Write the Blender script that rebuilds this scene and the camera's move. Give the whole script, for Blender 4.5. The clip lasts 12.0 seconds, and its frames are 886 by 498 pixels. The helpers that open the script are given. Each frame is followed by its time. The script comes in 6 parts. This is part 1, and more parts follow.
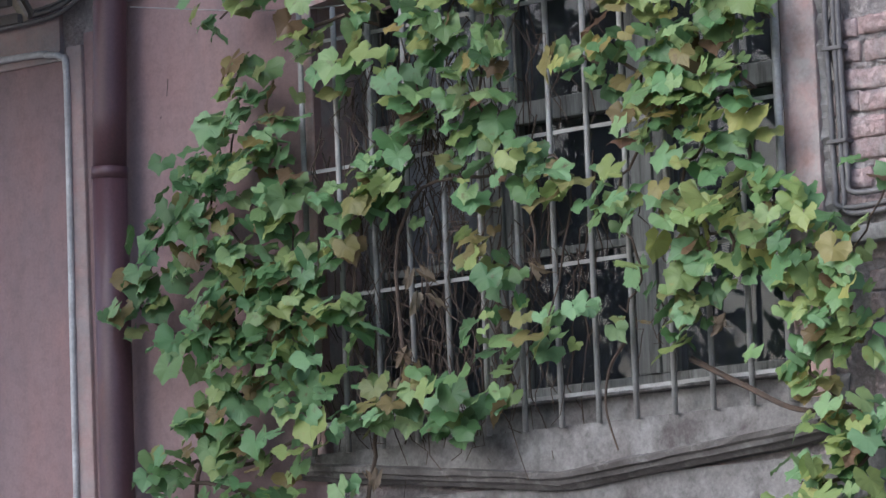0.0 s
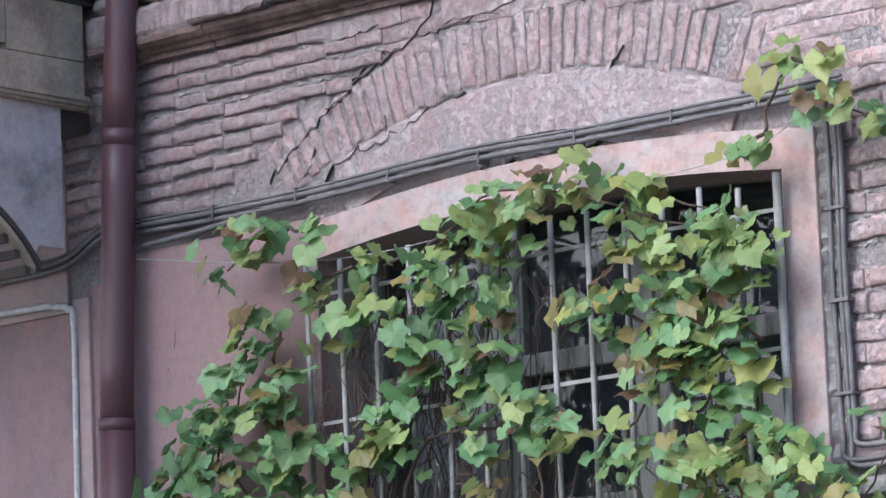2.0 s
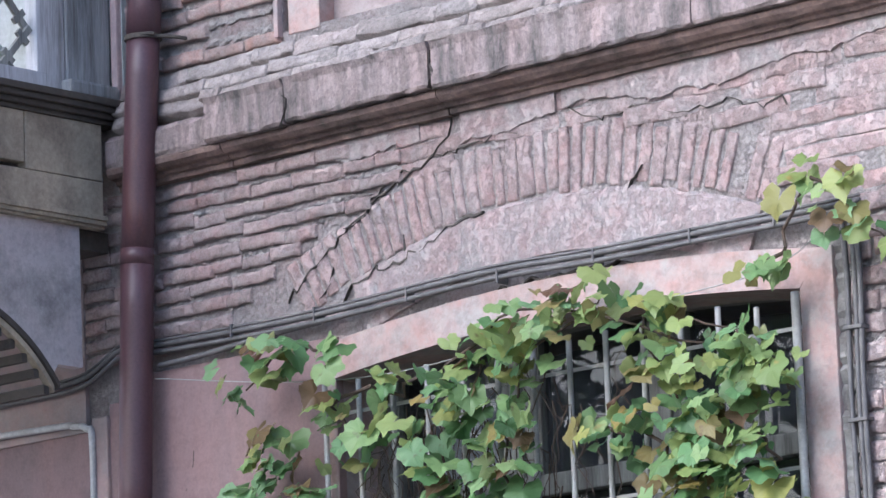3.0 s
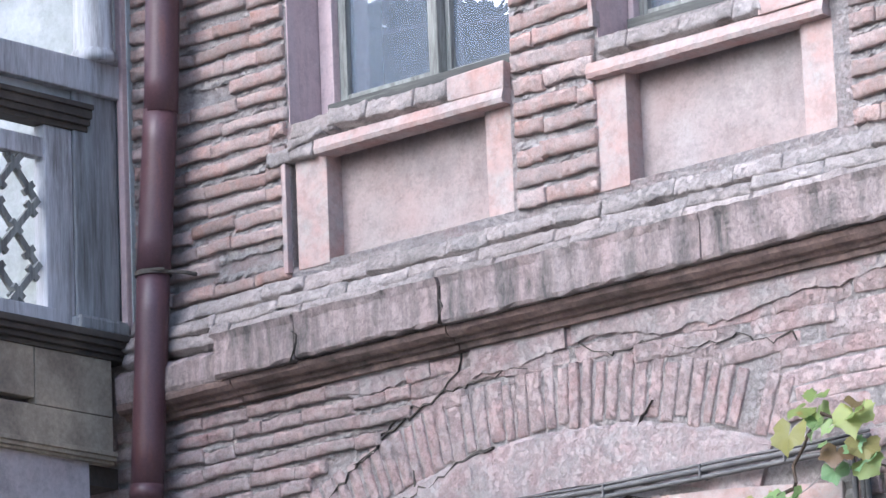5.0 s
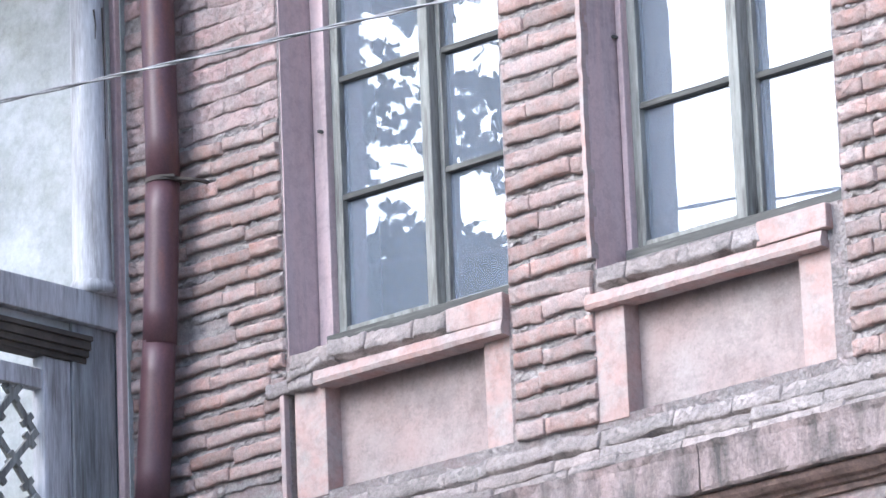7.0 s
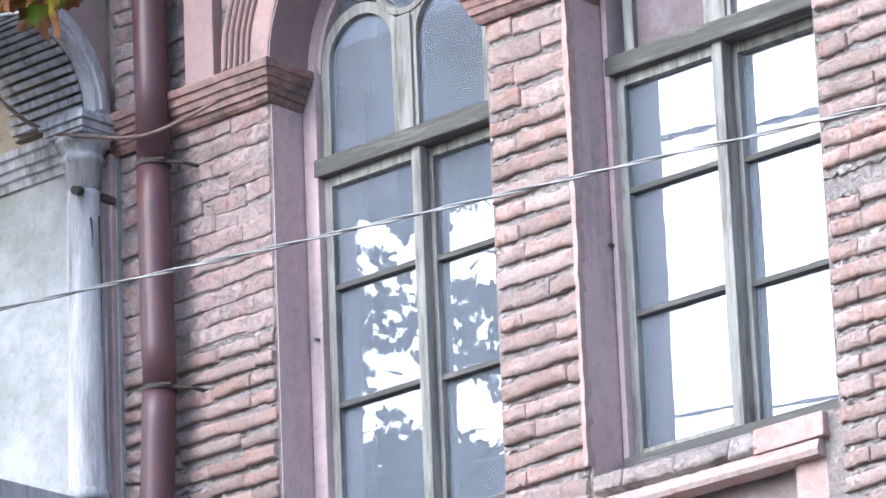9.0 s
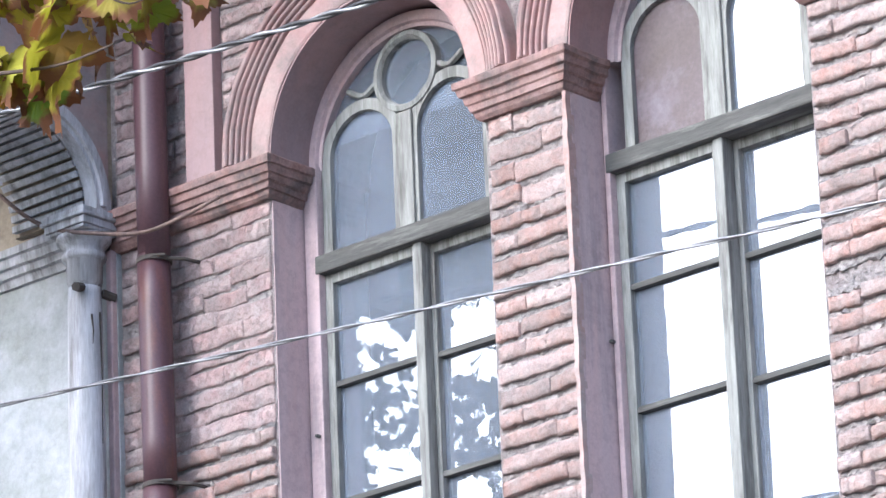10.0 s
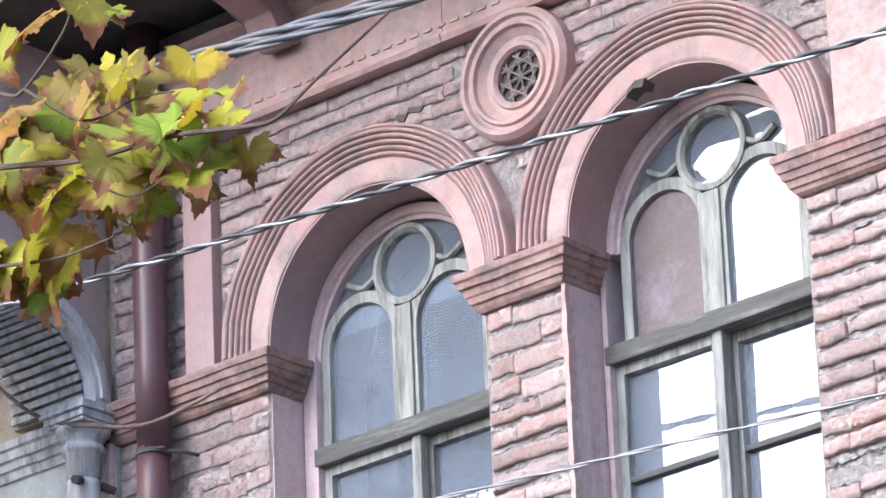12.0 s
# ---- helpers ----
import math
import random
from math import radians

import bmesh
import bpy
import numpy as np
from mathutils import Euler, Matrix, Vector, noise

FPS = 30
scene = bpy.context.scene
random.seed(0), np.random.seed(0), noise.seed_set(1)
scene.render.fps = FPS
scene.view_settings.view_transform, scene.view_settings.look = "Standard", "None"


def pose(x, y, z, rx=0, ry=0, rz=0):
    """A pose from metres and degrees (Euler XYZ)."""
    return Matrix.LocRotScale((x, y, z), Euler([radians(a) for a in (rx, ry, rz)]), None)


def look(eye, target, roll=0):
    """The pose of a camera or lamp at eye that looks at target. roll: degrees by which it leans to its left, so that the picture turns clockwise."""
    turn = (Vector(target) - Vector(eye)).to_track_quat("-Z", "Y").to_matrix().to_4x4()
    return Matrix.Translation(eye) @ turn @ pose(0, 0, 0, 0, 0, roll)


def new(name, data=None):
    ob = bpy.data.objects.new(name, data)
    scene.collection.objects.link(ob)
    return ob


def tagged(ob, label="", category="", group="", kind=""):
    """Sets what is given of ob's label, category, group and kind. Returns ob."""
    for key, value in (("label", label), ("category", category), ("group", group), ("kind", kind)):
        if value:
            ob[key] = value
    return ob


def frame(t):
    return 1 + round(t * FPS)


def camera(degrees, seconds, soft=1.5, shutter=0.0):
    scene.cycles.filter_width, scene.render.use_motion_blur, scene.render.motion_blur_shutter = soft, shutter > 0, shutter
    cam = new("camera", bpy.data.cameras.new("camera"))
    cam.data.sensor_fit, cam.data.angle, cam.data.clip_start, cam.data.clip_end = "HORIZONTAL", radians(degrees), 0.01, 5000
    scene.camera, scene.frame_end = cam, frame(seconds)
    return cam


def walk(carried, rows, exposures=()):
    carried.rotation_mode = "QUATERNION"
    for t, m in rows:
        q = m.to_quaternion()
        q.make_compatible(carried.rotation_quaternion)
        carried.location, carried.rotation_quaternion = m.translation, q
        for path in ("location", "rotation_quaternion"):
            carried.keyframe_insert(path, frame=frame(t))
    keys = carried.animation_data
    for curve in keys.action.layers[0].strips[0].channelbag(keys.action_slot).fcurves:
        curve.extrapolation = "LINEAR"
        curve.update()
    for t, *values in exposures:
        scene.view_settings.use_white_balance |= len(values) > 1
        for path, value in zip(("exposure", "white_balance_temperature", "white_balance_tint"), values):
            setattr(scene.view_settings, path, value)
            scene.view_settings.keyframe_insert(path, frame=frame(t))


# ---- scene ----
cam = camera(9.955, 12.0, soft=1.5)
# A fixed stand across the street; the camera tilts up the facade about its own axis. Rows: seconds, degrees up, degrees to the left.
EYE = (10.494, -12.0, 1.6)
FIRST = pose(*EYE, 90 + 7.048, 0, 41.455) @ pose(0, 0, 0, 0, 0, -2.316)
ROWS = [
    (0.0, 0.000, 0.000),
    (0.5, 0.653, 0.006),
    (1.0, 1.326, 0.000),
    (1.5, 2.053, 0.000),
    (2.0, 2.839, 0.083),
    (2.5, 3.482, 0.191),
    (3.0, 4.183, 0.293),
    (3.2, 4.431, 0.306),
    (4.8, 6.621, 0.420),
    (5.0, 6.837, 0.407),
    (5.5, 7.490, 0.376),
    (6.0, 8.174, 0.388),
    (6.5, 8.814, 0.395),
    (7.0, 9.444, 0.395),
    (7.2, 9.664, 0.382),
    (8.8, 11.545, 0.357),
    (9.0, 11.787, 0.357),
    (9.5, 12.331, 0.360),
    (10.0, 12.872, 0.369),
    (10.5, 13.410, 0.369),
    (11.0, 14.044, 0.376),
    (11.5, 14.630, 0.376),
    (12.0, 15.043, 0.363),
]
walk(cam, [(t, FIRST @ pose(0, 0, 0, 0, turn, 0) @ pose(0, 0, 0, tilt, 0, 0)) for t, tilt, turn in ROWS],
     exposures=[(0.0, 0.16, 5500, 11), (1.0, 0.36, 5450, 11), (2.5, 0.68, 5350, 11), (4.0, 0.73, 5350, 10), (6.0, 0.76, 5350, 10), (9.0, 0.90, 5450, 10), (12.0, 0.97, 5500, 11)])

# ---- light: a bright hazy sky, the street side in open shade ----
world = bpy.data.worlds.new("sky")
scene.world = world
world.use_nodes = True
wn = world.node_tree.nodes
sky = wn.new("ShaderNodeTexSky")
sky.sky_type, sky.sun_disc = "NISHITA", False
sky.sun_elevation, sky.sun_rotation = radians(36), radians(200)
sky.air_density, sky.dust_density, sky.ozone_density = 1.0, 4.0, 1.0
wn["Background"].inputs["Strength"].default_value = 0.215
world.node_tree.links.new(sky.outputs["Color"], wn["Background"].inputs["Color"])
sun_data = bpy.data.lights.new("sun", "SUN")
sun_data.energy, sun_data.angle, sun_data.color = 2.1, radians(62), (1.0, 0.99, 0.98)
sun = new("sun", sun_data)
sun.matrix_world = look((-2.8, -8, 6.4), (0, 0, 0))


# ---- materials ----
def mat(name, base, second=None, scale=6.0, rough=0.85, bump=0.3, fine=60.0, stretch=(1, 1, 1), metal=0.0, dirt=None, dirt_amount=0.5,
        dirt_scale=2.0, per_object=0.0, per_island=0.0, bump_distance=0.01, spread=0.16, grainy=1.0, pits=0.0, pit_scale=45.0, fibrous=False):
    """A weathered surface: two colours in patches, a third one as dirt, grain and relief."""
    m = bpy.data.materials.new(name)
    m.use_nodes = True
    t = m.node_tree
    n, l = t.nodes, t.links
    bsdf = n["Principled BSDF"]
    bsdf.inputs["Roughness"].default_value = rough
    bsdf.inputs["Metallic"].default_value = metal
    co = n.new("ShaderNodeTexCoord")
    geo = n.new("ShaderNodeNewGeometry")
    mp = n.new("ShaderNodeMapping")
    mp.inputs["Scale"].default_value = stretch
    l.new(geo.outputs["Position"], mp.inputs["Vector"])

    def tex(s, detail=6.0, r=0.6, even=False):
        x = n.new("ShaderNodeTexNoise")
        x.inputs["Scale"].default_value, x.inputs["Detail"].default_value, x.inputs["Roughness"].default_value = s, detail, r
        l.new(geo.outputs["Position"] if even else mp.outputs["Vector"], x.inputs["Vector"])
        return x.outputs["Fac"]

    def ramp(fac, a, b):
        x = n.new("ShaderNodeMapRange")
        x.inputs["From Min"].default_value, x.inputs["From Max"].default_value = a, b
        l.new(fac, x.inputs["Value"])
        return x.outputs["Result"]

    def mix(fac, a, b, mode="MIX"):
        x = n.new("ShaderNodeMix")
        x.data_type, x.blend_type = "RGBA", mode
        for sock, v in ((x.inputs["Factor"], fac), (x.inputs["A"], a), (x.inputs["B"], b)):
            if hasattr(v, "links"):
                l.new(v, sock)
            elif isinstance(v, tuple):
                sock.default_value = (*v, 1)
            else:
                sock.default_value = v
        return x.outputs["Result"]

    patches, grain = tex(scale), tex(fine, 4.0, 0.7, even=not fibrous)
    second = second or tuple(c * 0.7 for c in base)
    col = mix(ramp(patches, 0.5 - spread, 0.5 + spread), base, second)
    if dirt:
        d = ramp(tex(dirt_scale, 8.0, 0.7), 0.62 - 0.3 * dirt_amount, 0.72 - 0.1 * dirt_amount)
        col = mix(d, col, dirt)
    if pits:
        hole = ramp(tex(pit_scale, 9.0, 0.75, even=True), 0.40, 0.53)
        deep = n.new("ShaderNodeMapRange")
        deep.inputs["To Min"].default_value, deep.inputs["To Max"].default_value = 1 - pits, 1.0
        l.new(hole, deep.inputs["Value"])
        blend = n.new("ShaderNodeMapRange")
        blend.inputs["To Min"].default_value, blend.inputs["To Max"].default_value = 1.0, 0.88
        l.new(ramp(tex(2.3, 8.0, 0.7), 0.42, 0.62), blend.inputs["Value"])
        both = n.new("ShaderNodeMath")
        both.operation = "MULTIPLY"
        l.new(deep.outputs["Result"], both.inputs[0])
        l.new(blend.outputs["Result"], both.inputs[1])
        col = mix(1.0, col, both.outputs[0], "MULTIPLY")
    g = ramp(grain, 0.25, 0.75)
    shade = n.new("ShaderNodeMapRange")
    shade.inputs["To Min"].default_value, shade.inputs["To Max"].default_value = 1 - 0.22 * grainy, 1 + 0.15 * grainy
    l.new(g, shade.inputs["Value"])
    hsv = n.new("ShaderNodeHueSaturation")
    l.new(col, hsv.inputs["Color"])
    if per_object or per_island:
        rnd = n.new("ShaderNodeObjectInfo").outputs["Random"] if per_object else geo.outputs["Random Per Island"]
        amount = per_object or per_island
        v = n.new("ShaderNodeMapRange")
        v.inputs["To Min"].default_value, v.inputs["To Max"].default_value = 1 - amount, 1 + amount
        l.new(rnd, v.inputs["Value"])
        mul = n.new("ShaderNodeMath")
        mul.operation = "MULTIPLY"
        l.new(v.outputs["Result"], mul.inputs[0])
        l.new(shade.outputs["Result"], mul.inputs[1])
        l.new(mul.outputs[0], hsv.inputs["Value"])
        s = n.new("ShaderNodeMapRange")
        s.inputs["To Min"].default_value, s.inputs["To Max"].default_value = 1 + amount, 1 - amount
        w = n.new("ShaderNodeMath")
        w.operation, w.inputs[1].default_value = "FRACT", 1.0
        x7 = n.new("ShaderNodeMath")
        x7.operation, x7.inputs[1].default_value = "MULTIPLY", 7.3
        l.new(rnd, x7.inputs[0])
        l.new(x7.outputs[0], w.inputs[0])
        l.new(w.outputs[0], s.inputs["Value"])
        l.new(s.outputs["Result"], hsv.inputs["Saturation"])
    else:
        l.new(shade.outputs["Result"], hsv.inputs["Value"])
    l.new(hsv.outputs["Color"], bsdf.inputs["Base Color"])
    if bump:
        add = n.new("ShaderNodeMath")
        add.operation = "ADD"
        l.new(patches, add.inputs[0])
        half = n.new("ShaderNodeMath")
        half.operation, half.inputs[1].default_value = "MULTIPLY", 0.35
        l.new(grain, half.inputs[0])
        l.new(half.outputs[0], add.inputs[1])
        if pits:
            more = n.new("ShaderNodeMath")
            more.operation, more.inputs[1].default_value = "MULTIPLY_ADD", 0.15 + 0.5 * pits
            l.new(hole, more.inputs[0])
            l.new(add.outputs[0], more.inputs[2])
            add = more
        b = n.new("ShaderNodeBump")
        b.inputs["Strength"].default_value, b.inputs["Distance"].default_value = bump, bump_distance
        l.new(add.outputs[0], b.inputs["Height"])
        l.new(b.outputs["Normal"], bsdf.inputs["Normal"])
    return m


M_BRICK = mat("painted_brick", (0.50, 0.325, 0.285), (0.50, 0.385, 0.355), scale=16, bump=1.0, fine=170, dirt=(0.45, 0.375, 0.355), dirt_amount=0.66, dirt_scale=14, per_object=0.19, pits=0.18, pit_scale=60)
M_BRICK_JOINED = mat("painted_brick_joined", (0.465, 0.315, 0.30), (0.475, 0.375, 0.36), scale=4.5, bump=1.0, fine=150, dirt=(0.43, 0.37, 0.36), dirt_amount=0.68, dirt_scale=10, per_island=0.12, pits=0.26, pit_scale=46)
M_MORTAR = mat("lime_mortar", (0.50, 0.45, 0.435), (0.43, 0.385, 0.37), scale=26, bump=1.0, fine=150, dirt=(0.47, 0.365, 0.35), dirt_amount=0.45, dirt_scale=5, bump_distance=0.02, pits=0.2, pit_scale=60)
M_PLASTER = mat("faded_pink_plaster", (0.40, 0.245, 0.235), (0.35, 0.25, 0.25), scale=3.0, bump=0.12, fine=90, dirt=(0.29, 0.22, 0.23), dirt_amount=0.5, dirt_scale=1.8, stretch=(1, 1, 0.3), grainy=0.4, pits=0.08, pit_scale=22)
# dirty mauve plaster, its base darkened for the shade low on the wall
M_PLASTER_LOW = mat("dirty_mauve_render_shaded", (0.335, 0.205, 0.195), (0.30, 0.215, 0.215), scale=2.4, bump=0.2, fine=90, dirt=(0.23, 0.175, 0.18), dirt_amount=0.5, dirt_scale=1.8, stretch=(1, 1, 0.35), grainy=0.5, pits=0.12, pit_scale=20)
M_FRAME_LOW = mat("dusty_grey_frame", (0.25, 0.255, 0.24), (0.16, 0.16, 0.15), scale=10, bump=0.5, fine=60, stretch=(3, 3, 0.3), dirt=(0.07, 0.065, 0.06), dirt_amount=0.5, dirt_scale=8, fibrous=True)
M_PLASTER_OLD = mat("peeling_pink_plaster", (0.46, 0.31, 0.29), (0.43, 0.36, 0.345), scale=7.0, bump=0.5, fine=80, dirt=(0.34, 0.31, 0.31), dirt_amount=0.6, dirt_scale=4.0, grainy=0.4, pits=0.08, pit_scale=22)
M_BAND = mat("peach_plaster", (0.45, 0.285, 0.252), (0.44, 0.355, 0.335), scale=7.0, bump=0.3, fine=60, dirt=(0.41, 0.37, 0.355), dirt_amount=0.55, dirt_scale=8.0, grainy=0.5, pits=0.18, pit_scale=26)
M_CORNICE = mat("streaked_cornice", (0.43, 0.325, 0.31), (0.36, 0.30, 0.29), scale=8.0, bump=0.8, fine=120, dirt=(0.125, 0.112, 0.106), dirt_amount=0.72, dirt_scale=12.0, stretch=(1, 1, 0.24), pits=0.2, pit_scale=50)
M_ROLL = mat("rusty_brown_moulding", (0.20, 0.13, 0.108), (0.28, 0.195, 0.17), scale=5.0, bump=0.4, fine=110, dirt=(0.085, 0.065, 0.056), dirt_amount=0.55, dirt_scale=7.0, pits=0.3)
M_LEDGE = mat("weathered_ledge", (0.445, 0.38, 0.36), (0.415, 0.365, 0.35), scale=9.0, bump=1.0, fine=150, dirt=(0.33, 0.295, 0.28), dirt_amount=0.5, dirt_scale=12.0, per_object=0.14, pits=0.22, pit_scale=60)
M_COAT = mat("cracked_pink_coat", (0.49, 0.35, 0.335), (0.49, 0.42, 0.41), scale=5.0, bump=0.9, fine=110, dirt=(0.46, 0.425, 0.415), dirt_amount=0.6, dirt_scale=9.0, bump_distance=0.018, pits=0.14, pit_scale=34)
M_MOULD = mat("terracotta_moulding", (0.44, 0.27, 0.255), (0.43, 0.32, 0.30), scale=8.0, bump=0.3, fine=90, dirt=(0.27, 0.22, 0.21), dirt_amount=0.45, dirt_scale=6.0, grainy=0.4, pits=0.1, pit_scale=22)
M_IMPOST = mat("dark_terracotta_moulding", (0.31, 0.175, 0.15), (0.37, 0.25, 0.23), scale=11.0, bump=0.5, fine=90, dirt=(0.16, 0.125, 0.115), dirt_amount=0.55, dirt_scale=9.0, pits=0.2, pit_scale=22)
M_CONDUIT = mat("galvanised_conduit", (0.62, 0.62, 0.62), (0.40, 0.39, 0.39), scale=9, rough=0.4, bump=0.1)
M_BED = mat("rough_grey_mortar", (0.56, 0.515, 0.495), (0.47, 0.43, 0.415), scale=40, bump=1.0, fine=170, dirt=(0.48, 0.375, 0.35), dirt_amount=0.4, dirt_scale=7, bump_distance=0.02, pits=0.25, pit_scale=70)
# very dark base with a few paler patches
M_SILL_DARK = mat("dark_sill_moulding", (0.085, 0.075, 0.068), (0.14, 0.128, 0.118), scale=8, bump=0.5, fine=80, dirt=(0.24, 0.225, 0.21), dirt_amount=0.32, dirt_scale=14)
M_FRAME = mat("weathered_grey_wood", (0.34, 0.35, 0.325), (0.22, 0.22, 0.21), scale=10, bump=0.5, fine=60, stretch=(3, 3, 0.3), dirt=(0.10, 0.095, 0.085), dirt_amount=0.5, dirt_scale=8, fibrous=True)
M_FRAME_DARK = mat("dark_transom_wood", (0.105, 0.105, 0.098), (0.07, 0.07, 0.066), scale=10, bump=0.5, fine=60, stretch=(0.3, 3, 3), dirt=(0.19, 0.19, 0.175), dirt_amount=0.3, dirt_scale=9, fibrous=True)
M_JAMB = mat("dusty_mauve_jamb", (0.60, 0.44, 0.43), (0.55, 0.45, 0.46), scale=4, bump=0.25, fine=70, stretch=(2, 2, 0.3), dirt=(0.40, 0.33, 0.335), dirt_amount=0.4, dirt_scale=5, grainy=0.4, pits=0.14, pit_scale=26)
M_PIPE = mat("brown_painted_steel", (0.105, 0.048, 0.052), (0.085, 0.046, 0.058), scale=5, rough=0.42, bump=0.05, fine=90, stretch=(1, 1, 0.25), dirt=(0.15, 0.06, 0.045), dirt_amount=0.3, dirt_scale=6)
M_GRILLE = mat("grey_painted_iron", (0.36, 0.36, 0.345), (0.25, 0.235, 0.22), scale=12, rough=0.55, bump=0.2, fine=120)
M_BALCONY = mat("blue_grey_weathered_timber", (0.62, 0.62, 0.65), (0.44, 0.445, 0.46), scale=9, bump=0.5, fine=60, stretch=(3, 3, 0.3), dirt=(0.21, 0.195, 0.19), dirt_amount=0.52, dirt_scale=5, fibrous=True)
M_WALL_BLUE = mat("pale_limewash", (0.56, 0.58, 0.605), (0.43, 0.455, 0.455), scale=4, bump=0.3, fine=60, dirt=(0.36, 0.375, 0.35), dirt_amount=0.6, dirt_scale=3.5, grainy=0.5, pits=0.1, pit_scale=18)
M_BALCONY_DIRTY = mat("grimy_cream_boards", (0.47, 0.395, 0.295), (0.35, 0.295, 0.225), scale=5, bump=0.3, fine=60, dirt=(0.19, 0.155, 0.125), dirt_amount=0.5, dirt_scale=3)
M_POST = mat("dark_streaked_timber", (0.40, 0.405, 0.415), (0.27, 0.275, 0.28), scale=9, bump=0.6, fine=60, stretch=(3, 3, 0.25), dirt=(0.14, 0.13, 0.125), dirt_amount=0.55, dirt_scale=6, fibrous=True)
M_VALANCE = mat("stained_pinkish_panel", (0.60, 0.57, 0.57), (0.55, 0.47, 0.47), scale=3.2, bump=0.4, fine=70, dirt=(0.31, 0.285, 0.28), dirt_amount=0.55, dirt_scale=4, grainy=0.6, pits=0.16, pit_scale=22)
M_PANEL = mat("greyed_pink_panel", (0.375, 0.275, 0.258), (0.39, 0.34, 0.33), scale=2.6, bump=0.35, fine=80, dirt=(0.28, 0.235, 0.23), dirt_amount=0.5, dirt_scale=6.0, grainy=0.6, pits=0.16, pit_scale=30)
M_DARK_WOOD = mat("old_dark_wood", (0.10, 0.085, 0.07), (0.06, 0.05, 0.045), scale=8, bump=0.4, fine=60)
M_SILL = mat("grey_sill_plaster", (0.30, 0.29, 0.275), (0.22, 0.205, 0.195), scale=7, bump=0.5, fine=80, dirt=(0.10, 0.085, 0.08), dirt_amount=0.5, dirt_scale=6, pits=0.2)
M_CABLE = mat("grey_cable", (0.10, 0.095, 0.095), (0.16, 0.15, 0.15), scale=12, rough=0.6, bump=0.1)
M_CABLE_BLACK = mat("black_rubber_cable", (0.035, 0.033, 0.035), (0.05, 0.048, 0.05), scale=12, rough=0.5, bump=0.1)
M_CABLE_GREY = mat("weathered_grey_cable", (0.13, 0.13, 0.15), (0.085, 0.085, 0.10), scale=12, rough=0.5, bump=0.1)
M_WIRE = mat("aluminium_wire", (0.34, 0.34, 0.35), (0.20, 0.20, 0.21), scale=12, rough=0.4, bump=0.0, metal=0.5)
M_BOARD = mat("stained_board", (0.13, 0.10, 0.11), (0.10, 0.075, 0.072), scale=5, rough=0.6, bump=0.1, dirt=(0.19, 0.165, 0.20), dirt_amount=0.5, dirt_scale=3)
# the dark base stands in for missing daylight indoors
M_ROOM = mat("room_plaster_dark_as_unlit", (0.10, 0.095, 0.09), (0.07, 0.065, 0.06), scale=2, bump=0.0)
M_CURTAIN = mat("pale_curtain", (0.55, 0.56, 0.60), (0.45, 0.46, 0.50), scale=6, bump=0.3, stretch=(4, 1, 0.2))
M_GROUND = mat("asphalt", (0.055, 0.053, 0.05), (0.04, 0.04, 0.04), scale=3, bump=0.4)
M_PAVING = mat("grey_paving", (0.22, 0.21, 0.20), (0.16, 0.155, 0.15), scale=4, bump=0.3)
M_STEM = mat("vine_bark", (0.10, 0.065, 0.045), (0.06, 0.045, 0.035), scale=30, bump=0.5)
M_HOLE = mat("pierced_vent", (0.20, 0.16, 0.15), (0.12, 0.10, 0.095), scale=20, bump=0.3)


def glass(name, ior, tint, dust):
    m = bpy.data.materials.new(name)
    m.use_nodes = True
    n, l = m.node_tree.nodes, m.node_tree.links
    for x in list(n):
        if x.type == "BSDF_PRINCIPLED":
            n.remove(x)
    out = n["Material Output"]
    fres = n.new("ShaderNodeFresnel")
    fres.inputs["IOR"].default_value = ior
    clear, shine, mixer = n.new("ShaderNodeBsdfTransparent"), n.new("ShaderNodeBsdfGlossy"), n.new("ShaderNodeMixShader")
    dusty, film = n.new("ShaderNodeMixShader"), n.new("ShaderNodeBsdfDiffuse")
    film.inputs["Color"].default_value = (0.56, 0.65, 0.80, 1)
    smear, amount = n.new("ShaderNodeTexNoise"), n.new("ShaderNodeMapRange")
    smear.inputs["Scale"].default_value, smear.inputs["Detail"].default_value = 3.0, 6.0
    amount.inputs["To Min"].default_value, amount.inputs["To Max"].default_value = dust * 0.7, dust * 1.3
    l.new(smear.outputs["Fac"], amount.inputs["Value"])
    l.new(amount.outputs["Result"], dusty.inputs["Fac"])
    l.new(clear.outputs[0], dusty.inputs[1])
    l.new(film.outputs[0], dusty.inputs[2])
    clear.inputs["Color"].default_value = (*tint, 1)
    shine.inputs["Roughness"].default_value = 0.01
    wave, bump = n.new("ShaderNodeTexNoise"), n.new("ShaderNodeBump")
    wave.inputs["Scale"].default_value = 4.0
    bump.inputs["Strength"].default_value, bump.inputs["Distance"].default_value = 0.05, 0.002
    l.new(wave.outputs["Fac"], bump.inputs["Height"])
    l.new(bump.outputs["Normal"], shine.inputs["Normal"])
    l.new(fres.outputs["Fac"], mixer.inputs["Fac"])
    l.new(dusty.outputs[0], mixer.inputs[1])
    l.new(shine.outputs[0], mixer.inputs[2])
    l.new(mixer.outputs[0], out.inputs["Surface"])
    return m


M_GLASS = glass("old_window_glass", 2.3, (0.75, 0.80, 0.85), 0.27)
M_GLASS_LOW = glass("dusty_window_glass", 1.5, (0.6, 0.6, 0.6), 0.04)


